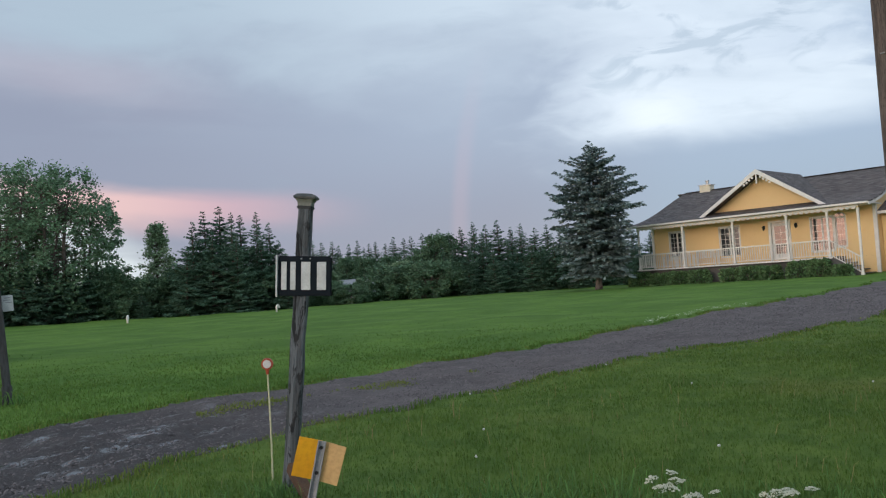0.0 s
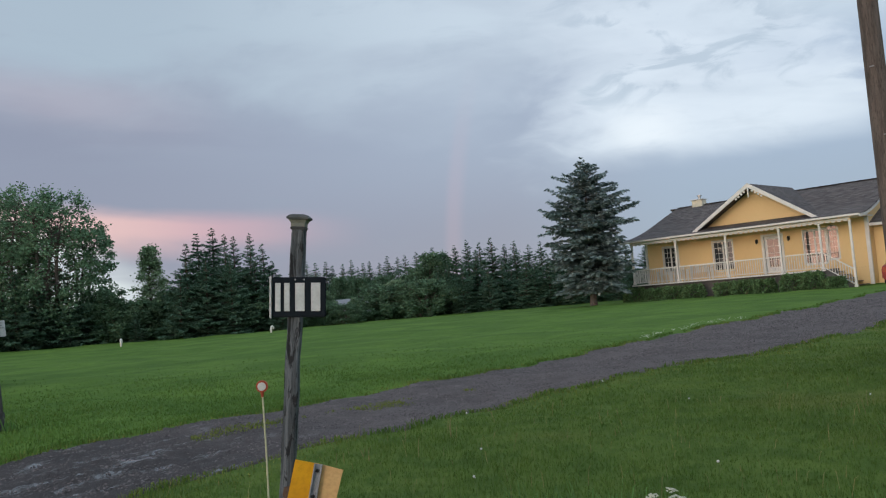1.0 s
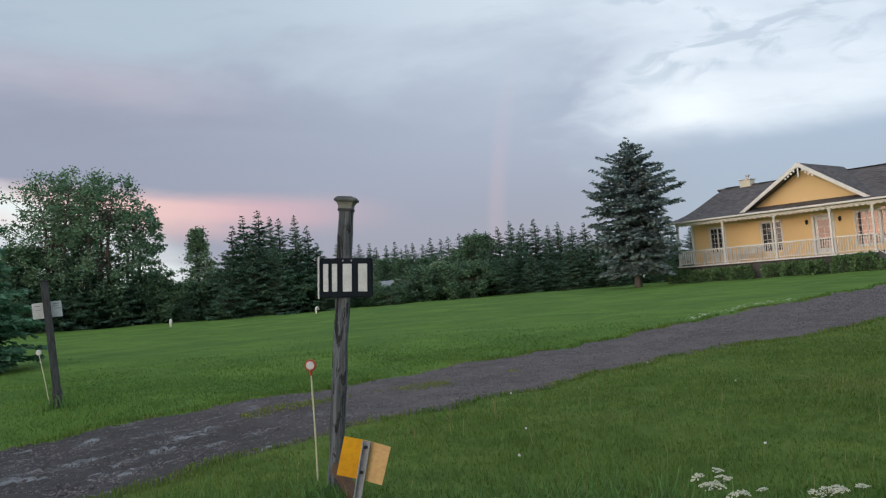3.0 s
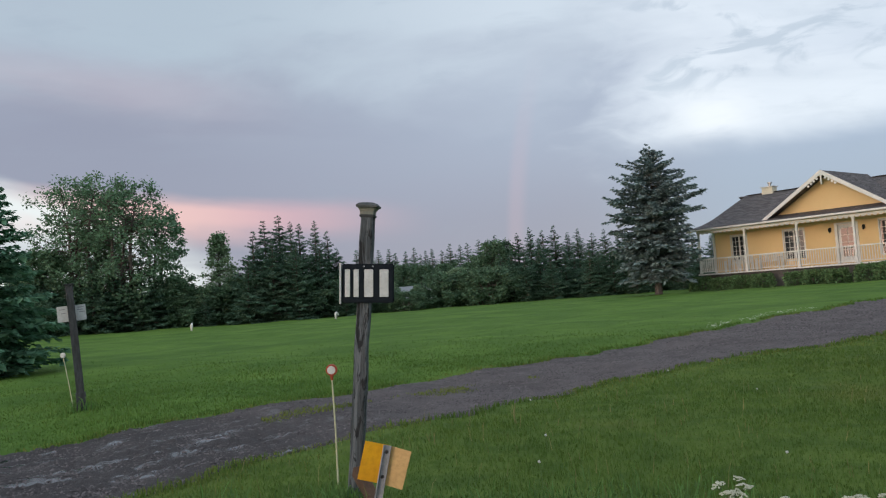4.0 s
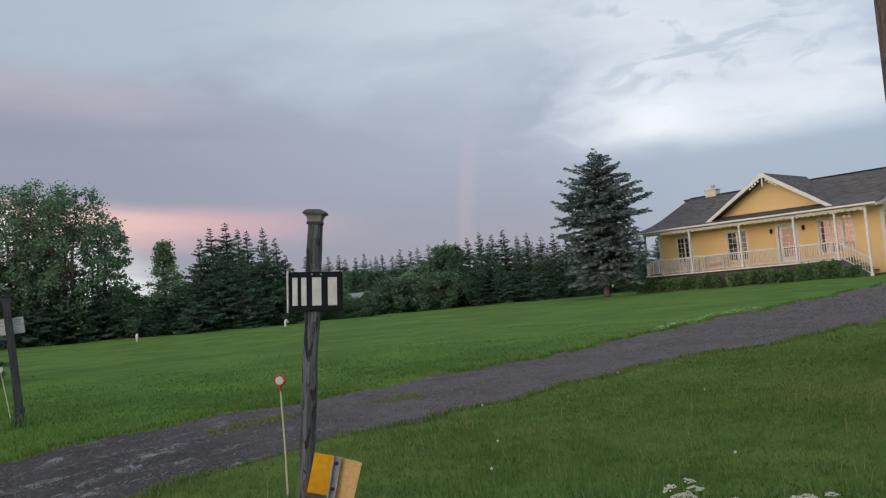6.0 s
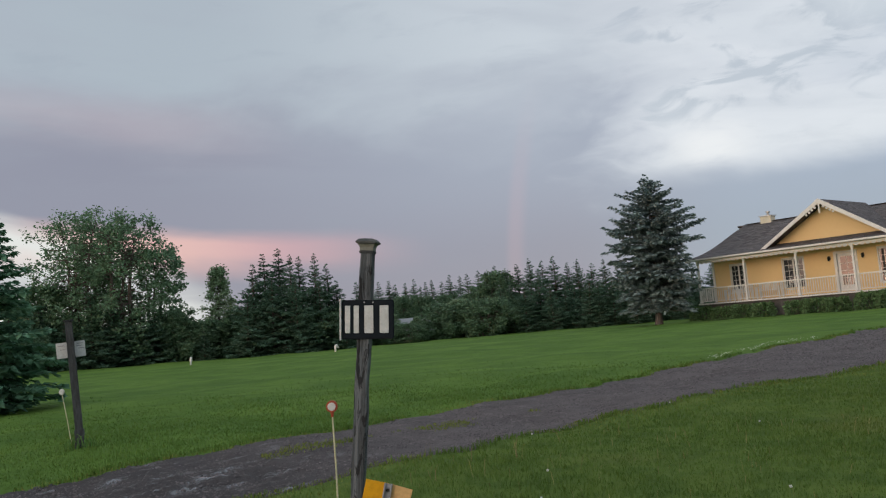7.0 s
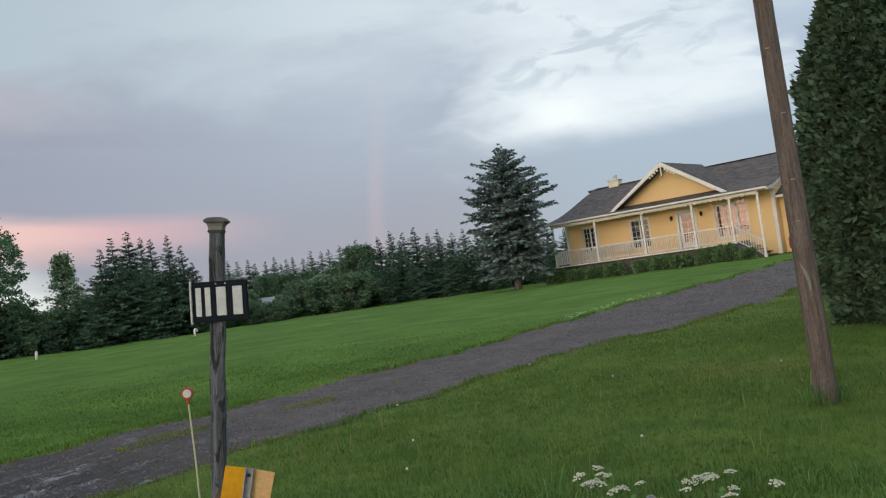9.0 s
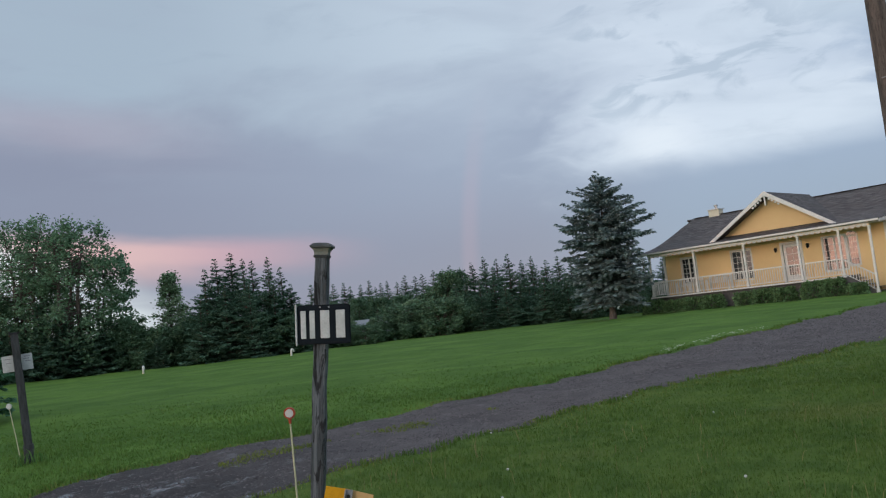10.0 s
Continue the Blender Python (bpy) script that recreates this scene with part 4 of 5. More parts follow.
def make_trees():
    rng = random.Random(7)
    # blue spruce on the lawn
    x, y = polar(10.6, 47.5)
    conifer("blue_spruce", rng, x, y, 8.25, 2.72, SPRUCE_BLUE, "large blue spruce standing alone on the lawn", trunk_r=0.17, low=0.15, gap=0.20, droop=0.18,
            tuft=0.33, density=1.5, upturn=0.06, ragged=0.26, skip=0.05, each=5, rise=0.24, jitter=1.8, lean=(0, 1.2),
            profile=((0, 0.52), (0.05, 0.74), (0.2, 0.80), (0.40, 0.84), (0.50, 0.92), (0.57, 0.96), (0.64, 0.84), (0.72, 0.68), (0.80, 0.52), (0.88, 0.36), (0.94, 0.22), (1, 0.04)))
    # dark spruce beside the entrance
    x, y = polar(-33.0, 22.0)
    conifer("spruce", rng, x, y, 5.9, 2.3, NEEDLES_NEAR, "dark green spruce with boughs down to the grass", trunk_r=0.15, low=0.03, gap=0.20, droop=0.30,
            tuft=0.25, density=1.4, point=0.9, each=5, ragged=0.22, rise=0.25)
    # tall broad-leaved trees
    for a, d, hgt, sp, seed in ((-27.0, 58, 9.7, 2.6, 1), (-24.7, 57, 9.4, 2.6, 2), (-22.6, 59, 7.5, 1.9, 3), (-25.8, 61, 9.3, 2.0, 5)):
        x, y = polar(a, d)
        leaf_tree("poplar", random.Random(seed), x, y, hgt, sp, LEAVES, "tall leafy poplar at the edge of the lawn", "trees along the lawn", clumps=150, per=62, leaf=0.21, low=0.05)
    x, y = polar(-18.6, 60)
    leaf_tree("young_ash", random.Random(4), x, y, 6.1, 1.65, LEAVES_LIGHT, "slender light green young tree", "trees along the lawn", clumps=150, per=60, leaf=0.18, trunks=1, narrow=0.80, low=0.02)
    # rows of spruces closing the lawn
    kinds = []
    for i, (hgt, rad, dens) in enumerate(((7.4, 3.1, 1.0), (6.6, 2.8, 1.0), (6.2, 3.0, 1.0), (5.6, 2.4, 1.0), (7.0, 2.7, 1.0))):
        r = random.Random(20 + i)
        t = conifer("spruce", r, 0, 0, hgt, rad, NEEDLES, "dark green spruce in the row closing the lawn", "spruce row", tuft=0.28, gap=0.36, density=1.15, low=0.02, droop=0.14,
                    upturn=0.10, point=1.05, ragged=0.40, skip=0.06, each=4, rise=0.30)
        kinds.append((t, hgt))
    first = set()

    def plant(kind, a, d, top, lean=0.0):
        """Top: height over the eye, as a slope."""
        t, hgt = kinds[kind]
        x, y = polar(a, d)
        base = gz(x, y)
        s = (EYE + top * d - base) / hgt
        m = pose(x, y, base - 0.05, rng.uniform(-2, 2), lean + rng.uniform(-2, 2), rng.uniform(0, 360))
        if kind in first:
            t = copy_thing(t, m)
        else:
            first.add(kind)
            t.matrix_basis = m
        t.scale = (s * rng.uniform(0.95, 1.25), s * rng.uniform(0.95, 1.25), s)

    for a, top in ((-16.3, 0.090), (-15.6, 0.102), (-14.75, 0.107), (-13.9, 0.100), (-13.2, 0.096), (-12.35, 0.099), (-11.4, 0.084), (-10.7, 0.064), (-9.9, 0.040)):
        plant(rng.randrange(5), a, rng.uniform(56, 60), top)
    for a, top in ((-16.9, 0.060), (-15.2, 0.078), (-13.6, 0.075), (-12.0, 0.070), (-10.4, 0.045)):
        plant(rng.randrange(5), a, rng.uniform(54, 56), top)
    for a, top in ((-31.0, 0.055), (-29.3, 0.062), (-28.0, 0.048), (-26.4, 0.070), (-25.2, 0.058), (-23.6, 0.066), (-22.3, 0.052), (-21.0, 0.036), (-19.7, 0.020), (-17.9, 0.034)):
        plant(rng.randrange(5), a, rng.uniform(55, 58), top)
    a = -9.4
    while a < 0.2:
        plant(rng.choice((1, 3, 4)), a, rng.uniform(86, 96), 0.049 + 0.014 * rng.random())
        a += rng.uniform(0.4, 0.75)
    a = -9.6
    while a < 0.0:
        if not -7.6 < a < -3.4:
            plant(rng.choice((0, 2, 3, 4)), a, rng.uniform(66, 76), 0.020 + 0.020 * rng.random())
        a += rng.uniform(0.7, 1.2)
    for a, top in ((-0.1, 0.064), (0.7, 0.058), (1.6, 0.064), (2.4, 0.069), (3.2, 0.064), (4.1, 0.068), (5.0, 0.060), (5.7, 0.063), (6.5, 0.057), (7.4, 0.060), (8.2, 0.055), (9.0, 0.055), (10, 0.052), (11, 0.05), (12, 0.047), (13.0, 0.05), (14.1, 0.045), (15.2, 0.04)):
        plant(rng.randrange(5), a, rng.uniform(61, 66), top * 1.04)
        plant(rng.randrange(5), a + rng.uniform(0.25, 0.6), rng.uniform(57, 60), top * rng.uniform(0.6, 0.85))
    # broad-leaved trees mixed into the rows
    mixed = {}
    for a, d, top, kind in ((0.15, 61.5, 0.055, 0), (-0.9, 63, 0.040, 0), (-1.9, 64, 0.033, 0), (-2.9, 63, 0.028, 1), (-3.5, 67, 0.034, 0), (-5.6, 61.5, 0.012, 1), (-4.9, 76, 0.034, 0), (-6.3, 78, 0.036, 0),
                            (-7.5, 66, 0.022, 1), (-8.3, 64, 0.034, 0), (-9.2, 62, 0.026, 0), (-17.4, 58, 0.036, 0), (-19.5, 60, 0.026, 0), (-21.2, 57, 0.040, 0), (-28.8, 58, 0.075, 0), (-30.2, 60, 0.060, 1)):
        x, y = polar(a, d)
        size = EYE + top * d - gz(x, y)
        if kind not in mixed:
            mixed[kind] = leaf_tree("small_tree", random.Random(70 + kind), x, y, 4.4, 1.5, (LEAVES_DARK, LEAVES_LIGHT)[kind], ("dark leafy tree among the spruces", "light green leafy tree among the spruces")[kind],
                                    "mixed trees", clumps=130, per=80, leaf=0.20, trunks=2, low=0.05, narrow=0.3)
            t = mixed[kind]
        else:
            t = copy_thing(mixed[kind], pose(x, y, gz(x, y) - 0.05, 0, 0, rng.uniform(0, 360)))
        k = size / 4.4
        t.scale = (k * rng.uniform(0.9, 1.15), k * rng.uniform(0.9, 1.15), k)
    # bushes and young growth under the rows
    bush = None
    a = -31.0
    while a < 13.5:
        d = rng.uniform(56, 60) if a < 0 else rng.uniform(62, 66)
        x, y = polar(a, d)
        hgt = rng.uniform(0.9, 1.5) if -7.4 < a < -3.6 else rng.uniform(1.5, 2.5) if a < 0.5 else rng.uniform(1.2, 2.1)
        if bush is None:
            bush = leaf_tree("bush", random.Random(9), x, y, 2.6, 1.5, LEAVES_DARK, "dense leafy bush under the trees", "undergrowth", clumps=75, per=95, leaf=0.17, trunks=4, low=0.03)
        else:
            b = copy_thing(bush, pose(x, y, gz(x, y) - 0.05, 0, 0, rng.uniform(0, 360)))
            k = hgt / 2.6
            b.scale = (k * rng.uniform(1.0, 1.5), k * rng.uniform(1.0, 1.5), k)
        a += rng.uniform(0.6, 1.0)


make_trees()

# ---- posts, signs and poles ----
def wooden_shaft(width, height, seed, taper=0.0, chew=0.004):
    """A square sawn post, its edges worn and its faces checked."""
    bm = bmesh.new()
    rings, n = [], 26
    prof = [(-1, -0.86), (-0.86, -1), (-0.3, -1), (0.3, -1), (0.86, -1), (1, -0.86), (1, -0.3), (1, 0.3), (1, 0.86), (0.86, 1), (0.3, 1), (-0.3, 1), (-0.86, 1), (-1, 0.86), (-1, 0.3), (-1, -0.3)]
    for i in range(n):
        z = height * i / (n - 1)
        w = width / 2 * (1 - taper * i / (n - 1))
        rings.append([bm.verts.new((px * w + chew * noise.noise((px * 3, z * 5, seed)), py * w + chew * noise.noise((py * 3, z * 5, seed + 9)), z)) for px, py in prof])
    m = len(prof)
    for a, b in zip(rings, rings[1:]):
        for k in range(m):
            bm.faces.new((a[k], a[(k + 1) % m], b[(k + 1) % m], b[k]))
    bm.faces.new(rings[0][::-1])
    bm.faces.new(rings[-1])
    return bm


def make_number_post():
    x, y = -0.925, 4.83
    p = thing("sign_post", pose(x, y, gz(x, y) - 0.035, 0.3, 6.9, -4), "leaning weathered grey wooden post with a flared cap", "post")
    part("shaft", wooden_shaft(0.075, 1.69, 2, 0.03, 0.008), WEATHERED, p)
    cap = part("cap", box(bmesh.new(), -0.043, 0.043, -0.043, 0.043, 1.668, 1.685, bevel=0.004), CAP_BAND, p, "grey flared post cap with a dark band")
    bm = bmesh.new()
    prof = [(0.050, 1.724), (0.060, 1.727), (0.062, 1.737), (0.047, 1.752), (0.026, 1.757), (0.0, 1.759)]
    neck = bmesh.new()
    rn = [[neck.verts.new((sx * r, sy * r, z)) for sx, sy in ((-1, -1), (1, -1), (1, 1), (-1, 1))] for r, z in ((0.039, 1.686), (0.040, 1.704), (0.046, 1.716), (0.053, 1.7235))]
    for a, b in zip(rn, rn[1:]):
        for k in range(4):
            neck.faces.new((a[k], a[(k + 1) % 4], b[(k + 1) % 4], b[k]))
    neck.faces.new(rn[0][::-1])
    neck.faces.new(rn[-1])
    part("cap_neck", neck, CAP_NECK, cap)
    rings = []
    for r, z in prof[:-1]:
        rings.append([bm.verts.new((sx * r, sy * r, z)) for sx, sy in ((-1, -1), (1, -1), (1, 1), (-1, 1))])
    for a, b in zip(rings, rings[1:]):
        for k in range(4):
            bm.faces.new((a[k], a[(k + 1) % 4], b[(k + 1) % 4], b[k]))
    tip = bm.verts.new((0, 0, prof[-1][1]))
    for k in range(4):
        bm.faces.new((rings[-1][k], rings[-1][(k + 1) % 4], tip))
    bm.faces.new(rings[0][::-1])
    part("cap_top", bm, CAP, cap)
    # board with its number as plain bars
    s = part("number_board", one_box(-0.150, 0.150, -0.010, 0.010, -0.112, 0.112, bevel=0.006), NAVY, p, "dark board with four pale raised bars",
             at=pose(0.030, -0.054, 1.287, 0, -2.6, 7))
    part("edge_strip", one_box(-0.162, -0.152, -0.020, 0.012, -0.118, 0.118, bevel=0.002), PALE, s, "narrow pale edge strip")
    for bx, bw in ((-0.116, 0.030), (-0.066, 0.030), (0.006, 0.052), (0.094, 0.052)):
        part("bar", one_box(bx - bw / 2, bx + bw / 2, -0.015, -0.0105, -0.078, 0.080, bevel=0.0018), PALE, s)
    for sx in (-0.02, 0.03):
        part("screw", one_box(sx - 0.004, sx + 0.004, -0.013, -0.0104, 0.094, 0.102), GALV, s)
    # leaning brace board at the foot
    x, y = -0.70, 4.68
    b = part("brace_board", wooden_shaft(0.060, 0.44, 5, 0.0, 0.004), RUSTY, None, at=Matrix.Translation((-0.665, 4.36, 0.0)) @ Vector((-0.19, 0.29, 0.24)).to_track_quat("Z", "Y").to_matrix().to_4x4())
    tagged(b, "short rust-brown board leaning at the foot of the post", "board")


def make_yellow_marker():
    x, y = -0.742, 4.03
    p = thing("marker_sign", pose(x - 0.025, y, gz(x, y) - 0.265, 0, 14, 0), "small yellow and tan two-panel marker on a steel channel post", "sign")
    bm = bmesh.new()
    box(bm, -0.019, 0.019, -0.004, 0.0, 0, 0.725)
    box(bm, -0.019, -0.014, -0.022, -0.004, 0, 0.725)
    box(bm, 0.014, 0.019, -0.022, -0.004, 0, 0.725)
    part("channel_post", bm, GALV, p)
    part("yellow_panel", one_box(-0.114, 0.0, -0.002, 0.001, -0.094, 0.094, bevel=0.0008), YELLOW_SIGN, p, "bright yellow sheet panel", at=pose(-0.001, 0.004, 0.632, 0, 2.0, 6))
    # right panel, paler and less saturated than the left
    part("faded_panel", one_box(0.0, 0.112, -0.002, 0.001, -0.094, 0.094, bevel=0.0008), TAN_SIGN, p, "tan sheet panel", at=pose(0.001, 0.004, 0.632, 0, 4.0, -6))
    for z in (0.575, 0.695):
        bm = bmesh.new()
        bmesh.ops.create_cone(bm, cap_ends=True, segments=6, radius1=0.009, radius2=0.009, depth=0.01, matrix=Matrix.Translation((0, -0.009, z)) @ pose(0, 0, 0, 90))
        part("bolt", bm, BLACK, p)


def snow_stake(x, y, top, lean, label, red, face):
    z = gz(x, y)
    p = thing("snow_stake", pose(x, y, z - 0.05, 0, lean, 0), label, "marker stake", "snow stakes")
    h = top - z + 0.05
    part("rod", tube(bmesh.new(), [(0, 0, 0), (0.004, 0, h * 0.5), (0, 0, h - 0.03)], [0.0065, 0.006, 0.0055], 8), STAKE, p)
    bm = bmesh.new()
    bmesh.ops.create_cone(bm, cap_ends=True, segments=24, radius1=0.038, radius2=0.036, depth=0.014, matrix=Matrix.Translation((0, 0, h)) @ pose(0, 0, 0, 90))
    if red:
        tube(bm, [(0, 0, h - 0.065), (0, 0, h - 0.03)], [0.008, 0.013], 8)
    d = part("reflector", bm, RED if red else PALE, p, "round reflector head")
    bm = bmesh.new()
    bmesh.ops.create_cone(bm, cap_ends=True, segments=12, radius1=face, radius2=face, depth=0.004, matrix=Matrix.Translation((0, -0.009, h)) @ pose(0, 0, 0, 90))
    part("lens", bm, PALE, d, "pale reflecting lens")


def make_left_post():
    x, y = -5.34, 10.30
    z = gz(x, y)
    p = thing("sign_post", pose(x, y, z - 0.08, 0, -3.0, 25), "dark wooden post with a small white board behind it", "post")
    part("shaft", wooden_shaft(0.095, 1.66, 11, 0.12, 0.006), DARK_POST, p)
    part("post_cap", one_box(-0.058, 0.058, -0.058, 0.058, 1.661, 1.68, bevel=0.004), CAP_BAND, p)
    s = part("board", one_box(-0.175, 0.165, 0.058, 0.070, 1.205, 1.405, bevel=0.004), PALE, p, "white board with faint grey bars", at=pose(0, 0, 0, 0, 0, 0))
    for k, (a, b, zz) in enumerate(((-0.15, -0.08, 1.36), (-0.13, -0.07, 1.31), (0.07, 0.14, 1.37), (0.08, 0.15, 1.31), (0.06, 0.13, 1.34))):
        part("bar", one_box(a, b, 0.053, 0.0575, zz, zz + 0.009), GALV, s, at=pose(0, 0, 0, 0, 0, 0))
    part("foot_collar", wooden_shaft(0.125, 0.30, 4, 0.1, 0.01), DARK_POST, p)


def make_pole():
    x, y = 2.985, 5.35
    z = gz(x, y) - 0.1
    p = thing("utility_pole", pose(x, y, z, -0.5, 0.4, 30), "tall brown round wooden pole with scars and staples", "pole")
    bm = bmesh.new()
    rings = []
    for i in range(60):
        h = 7.5 * i / 59
        r = 0.073 - 0.0042 * h + (0.018 * math.exp(-h / 0.10))
        rings.append([bm.verts.new(((r + 0.004 * noise.noise((math.cos(a) * 2, math.sin(a) * 2, h * 0.8)) + 0.002 * noise.noise((math.cos(a) * 9, math.sin(a) * 9, h * 2))) * math.cos(a),
                                    (r + 0.004 * noise.noise((math.cos(a) * 2, math.sin(a) * 2, h * 0.8))) * math.sin(a), h)) for a in (2 * math.pi * k / 28 for k in range(28))])
    for a, b in zip(rings, rings[1:]):
        for k in range(28):
            bm.faces.new((a[k], a[(k + 1) % 28], b[(k + 1) % 28], b[k]))
    bm.faces.new(rings[-1])
    part("shaft", bm, POLE, p, smooth=True)
    # curved scar of bare wood and a few staples on the camera's side
    bm = bmesh.new()
    pts = []
    for i in range(9):
        a = -0.6 + 1.9 * i / 8
        th = radians(-168) + 0.45 * math.sin(a * 1.25 + 0.4)
        h = 1.04 - 0.024 * i
        pts.append((0.070 * math.cos(th), 0.070 * math.sin(th), h))
    tube(bm, pts, [0.003, 0.006, 0.009, 0.011, 0.011, 0.011, 0.009, 0.006, 0.003], 6)
    part("scar", bm, CAP_NECK, p, "pale curved scar in the wood")
    for th, h in ((-150, 1.32), (-135, 2.05), (-165, 2.5), (-142, 1.6)):
        t = radians(th)
        part("staple", one_box(-0.014, 0.014, -0.004, 0.004, -0.003, 0.003), GALV, p, at=Matrix.Translation((0.068 * math.cos(t), 0.068 * math.sin(t), h)) @ pose(0, 0, 0, 0, 0, th + 90))


def make_steel_stub():
    x, y = 1.04, 3.30
    b = bmesh.new()
    box(b, -0.014, 0.014, -0.003, 0.003, 0, 0.30)
    box(b, -0.014, -0.010, -0.016, -0.003, 0, 0.30)
    box(b, 0.010, 0.014, -0.016, -0.003, 0, 0.30)
    p = part("steel_stake", b, GALV, None, at=pose(x, y, gz(x, y) - 0.08, 0, 3, 10))
    tagged(p, "short bent galvanised steel stake in the grass", "stake")


def vent_pipe(x, y, height, turn):
    z = gz(x, y)
    pts = [(0, 0, 0), (0, 0, height * 0.62)] + [(0.10 - 0.10 * math.cos(a), 0, height * 0.66 + 0.12 * math.sin(a)) for a in (math.pi * i / 6 for i in range(1, 7))]
    ob = part("vent_pipe", tube(bmesh.new(), pts + [(0.20, 0, height * 0.55)], 0.055, 10), WHITE, None, at=pose(x, y, z - 0.03, 0, 0, turn), smooth=True)
    tagged(ob, "white hooked vent pipe standing in the lawn", "pipe", "vent pipes")


make_number_post()
make_yellow_marker()
snow_stake(*polar(-11.85, 5.40), EYE - 0.080 * 5.40, 0.6, "thin pale stake with a round red and white reflector", True, 0.026)
snow_stake(-5.75, 10.85, EYE - 0.035 * 12.2, -8.5, "thin greenish stake with a round white head", False, 0.030)
make_left_post()
make_pole()
make_steel_stub()
vent_pipe(*polar(-20.6, 46.0), 0.42, 100)
vent_pipe(*polar(-11.2, 47.5), 0.42, 60)


# ---- hedges ----
def leafy_mass(rng, count, shape, leaf, mat, name, slim=0.32):
    """Leaves strewn over and inside a form given by shape(rng) -> place, outward direction."""
    vs, fs = [], []
    for _ in range(count):
        p, o = shape(rng)
        e1 = (o + Vector((rng.gauss(0, 0.6), rng.gauss(0, 0.6), rng.gauss(0, 0.6)))).normalized()
        e2 = e1.cross(Vector((rng.gauss(0, 1), rng.gauss(0, 1), rng.gauss(0, 1)))).normalized()
        s = leaf * rng.uniform(0.6, 1.3)
        n = len(vs)
        vs.extend((p, p + e1 * s * 0.5 + e2 * s * slim, p + e1 * s, p + e1 * s * 0.5 - e2 * s * slim))
        fs.append((n, n + 1, n + 2, n + 3))
    return raw_mesh(name, vs, fs, mat)


def shrub(x, y, rx, ry, height, seed):
    rng = random.Random(seed)
    t = thing("shrub", pose(x, y, gz(x, y) - 0.04, 0, 0, -45), "trimmed dark green shrub along the porch", "shrub", "shrubs along the porch")

    def form(r):
        a, u = r.uniform(0, 6.283), r.uniform(0, 1)
        k = r.uniform(0.72, 1.0) * (1 + 0.13 * math.sin(3 * a + seed) * math.sin(5 * u + seed))
        s = (1 - max(0, u - 0.35) ** 2 / 0.62) ** 0.5
        o = Vector((math.cos(a), math.sin(a), 1.2 * max(0, u - 0.4)))
        top = r.random() < 0.35
        q = r.uniform(0, 1) ** 0.5 if top else 1
        uu = u if not top else 0.92 + 0.08 * r.random()
        s = s if not top else 0.86
        return Vector((rx * k * s * q * math.cos(a), ry * k * s * q * math.sin(a), height * uu * (1 + 0.08 * math.sin(4 * a + seed)))), o.normalized()
    part("foliage", leafy_mass(rng, 2600, form, 0.12, HEDGE, "shrub_foliage"), HEDGE, t)
    bm = bmesh.new()
    for i in range(6):
        a = i * 1.05
        tube(bm, [(0.06 * math.cos(a), 0.06 * math.sin(a), 0), (rx * 0.4 * math.cos(a), ry * 0.4 * math.sin(a), height * 0.7)], [0.02, 0.008], 5)
    part("stems", bm, BARK, t)


def house_place(s, y):
    v = HOUSE @ Vector((s, y, 0))
    return v.x, v.y


for i, (s, w, h) in enumerate(((-26.0, 0.80, 0.84), (-24.75, 0.70, 0.78), (-23.6, 0.70, 0.80), (-22.4, 0.66, 0.84), (-20.55, 0.66, 0.80), (-19.5, 0.70, 0.84), (-18.45, 0.66, 0.82),
                               (-16.95, 0.70, 0.96), (-15.95, 0.66, 0.98), (-14.9, 0.50, 0.62))):
    shrub(*house_place(s, -0.75), w * 0.94, 0.55, h * 0.84, 40 + i)


def make_cedar(x, y, r, height, seed, count):
    """A tall clipped cedar: a dense column of flat upright sprays."""
    rng = random.Random(seed)
    t = thing("cedar_tree", pose(x, y, gz(x, y) - 0.05), "tall dense dark green cedar tree beside the drive", "tree", "cedars")

    def form(q):
        a, u = q.uniform(0, 6.283), q.random()
        s = (0.80 + 0.55 * u - 0.35 * u * u) if u < 0.12 else (0.86 + 0.16 * math.sin(2.6 * u)) * (1 - max(0, u - 0.35) ** 1.6 / 0.68)
        lump = 1 + 0.10 * math.sin(5 * a + 9 * u) + 0.07 * math.sin(11 * a - 17 * u + 1) + 0.05 * math.sin(23 * u + 7 * a)
        k = q.uniform(0.78, 1.0) * lump
        d = Vector((math.cos(a), math.sin(a), q.uniform(-0.1, 1.3))).normalized()
        return Vector((r * s * k * math.cos(a), r * s * k * math.sin(a), height * u)), d
    part("foliage", leafy_mass(rng, count, form, 0.105, CEDAR, "cedar_foliage", 0.22), CEDAR, t)
    bm = bmesh.new()
    tube(bm, [(0, 0, 0), (0, 0, height * 0.5), (0, 0, height * 0.9)], [0.12, 0.07, 0.02], 8)
    tube(bm, [(0, 0, 0.15), (0, 0, 0.5), (0, 0, height * 0.5), (0, 0, height * 0.85)], [r * 0.55, r * 0.70, r * 0.62, r * 0.08], 14)
    part("trunk", bm, BARK, t)


make_cedar(6.60, 9.08, 1.24, 4.8, 3, 90000)
make_cedar(8.0, 7.9, 1.2, 5.0, 4, 20000)


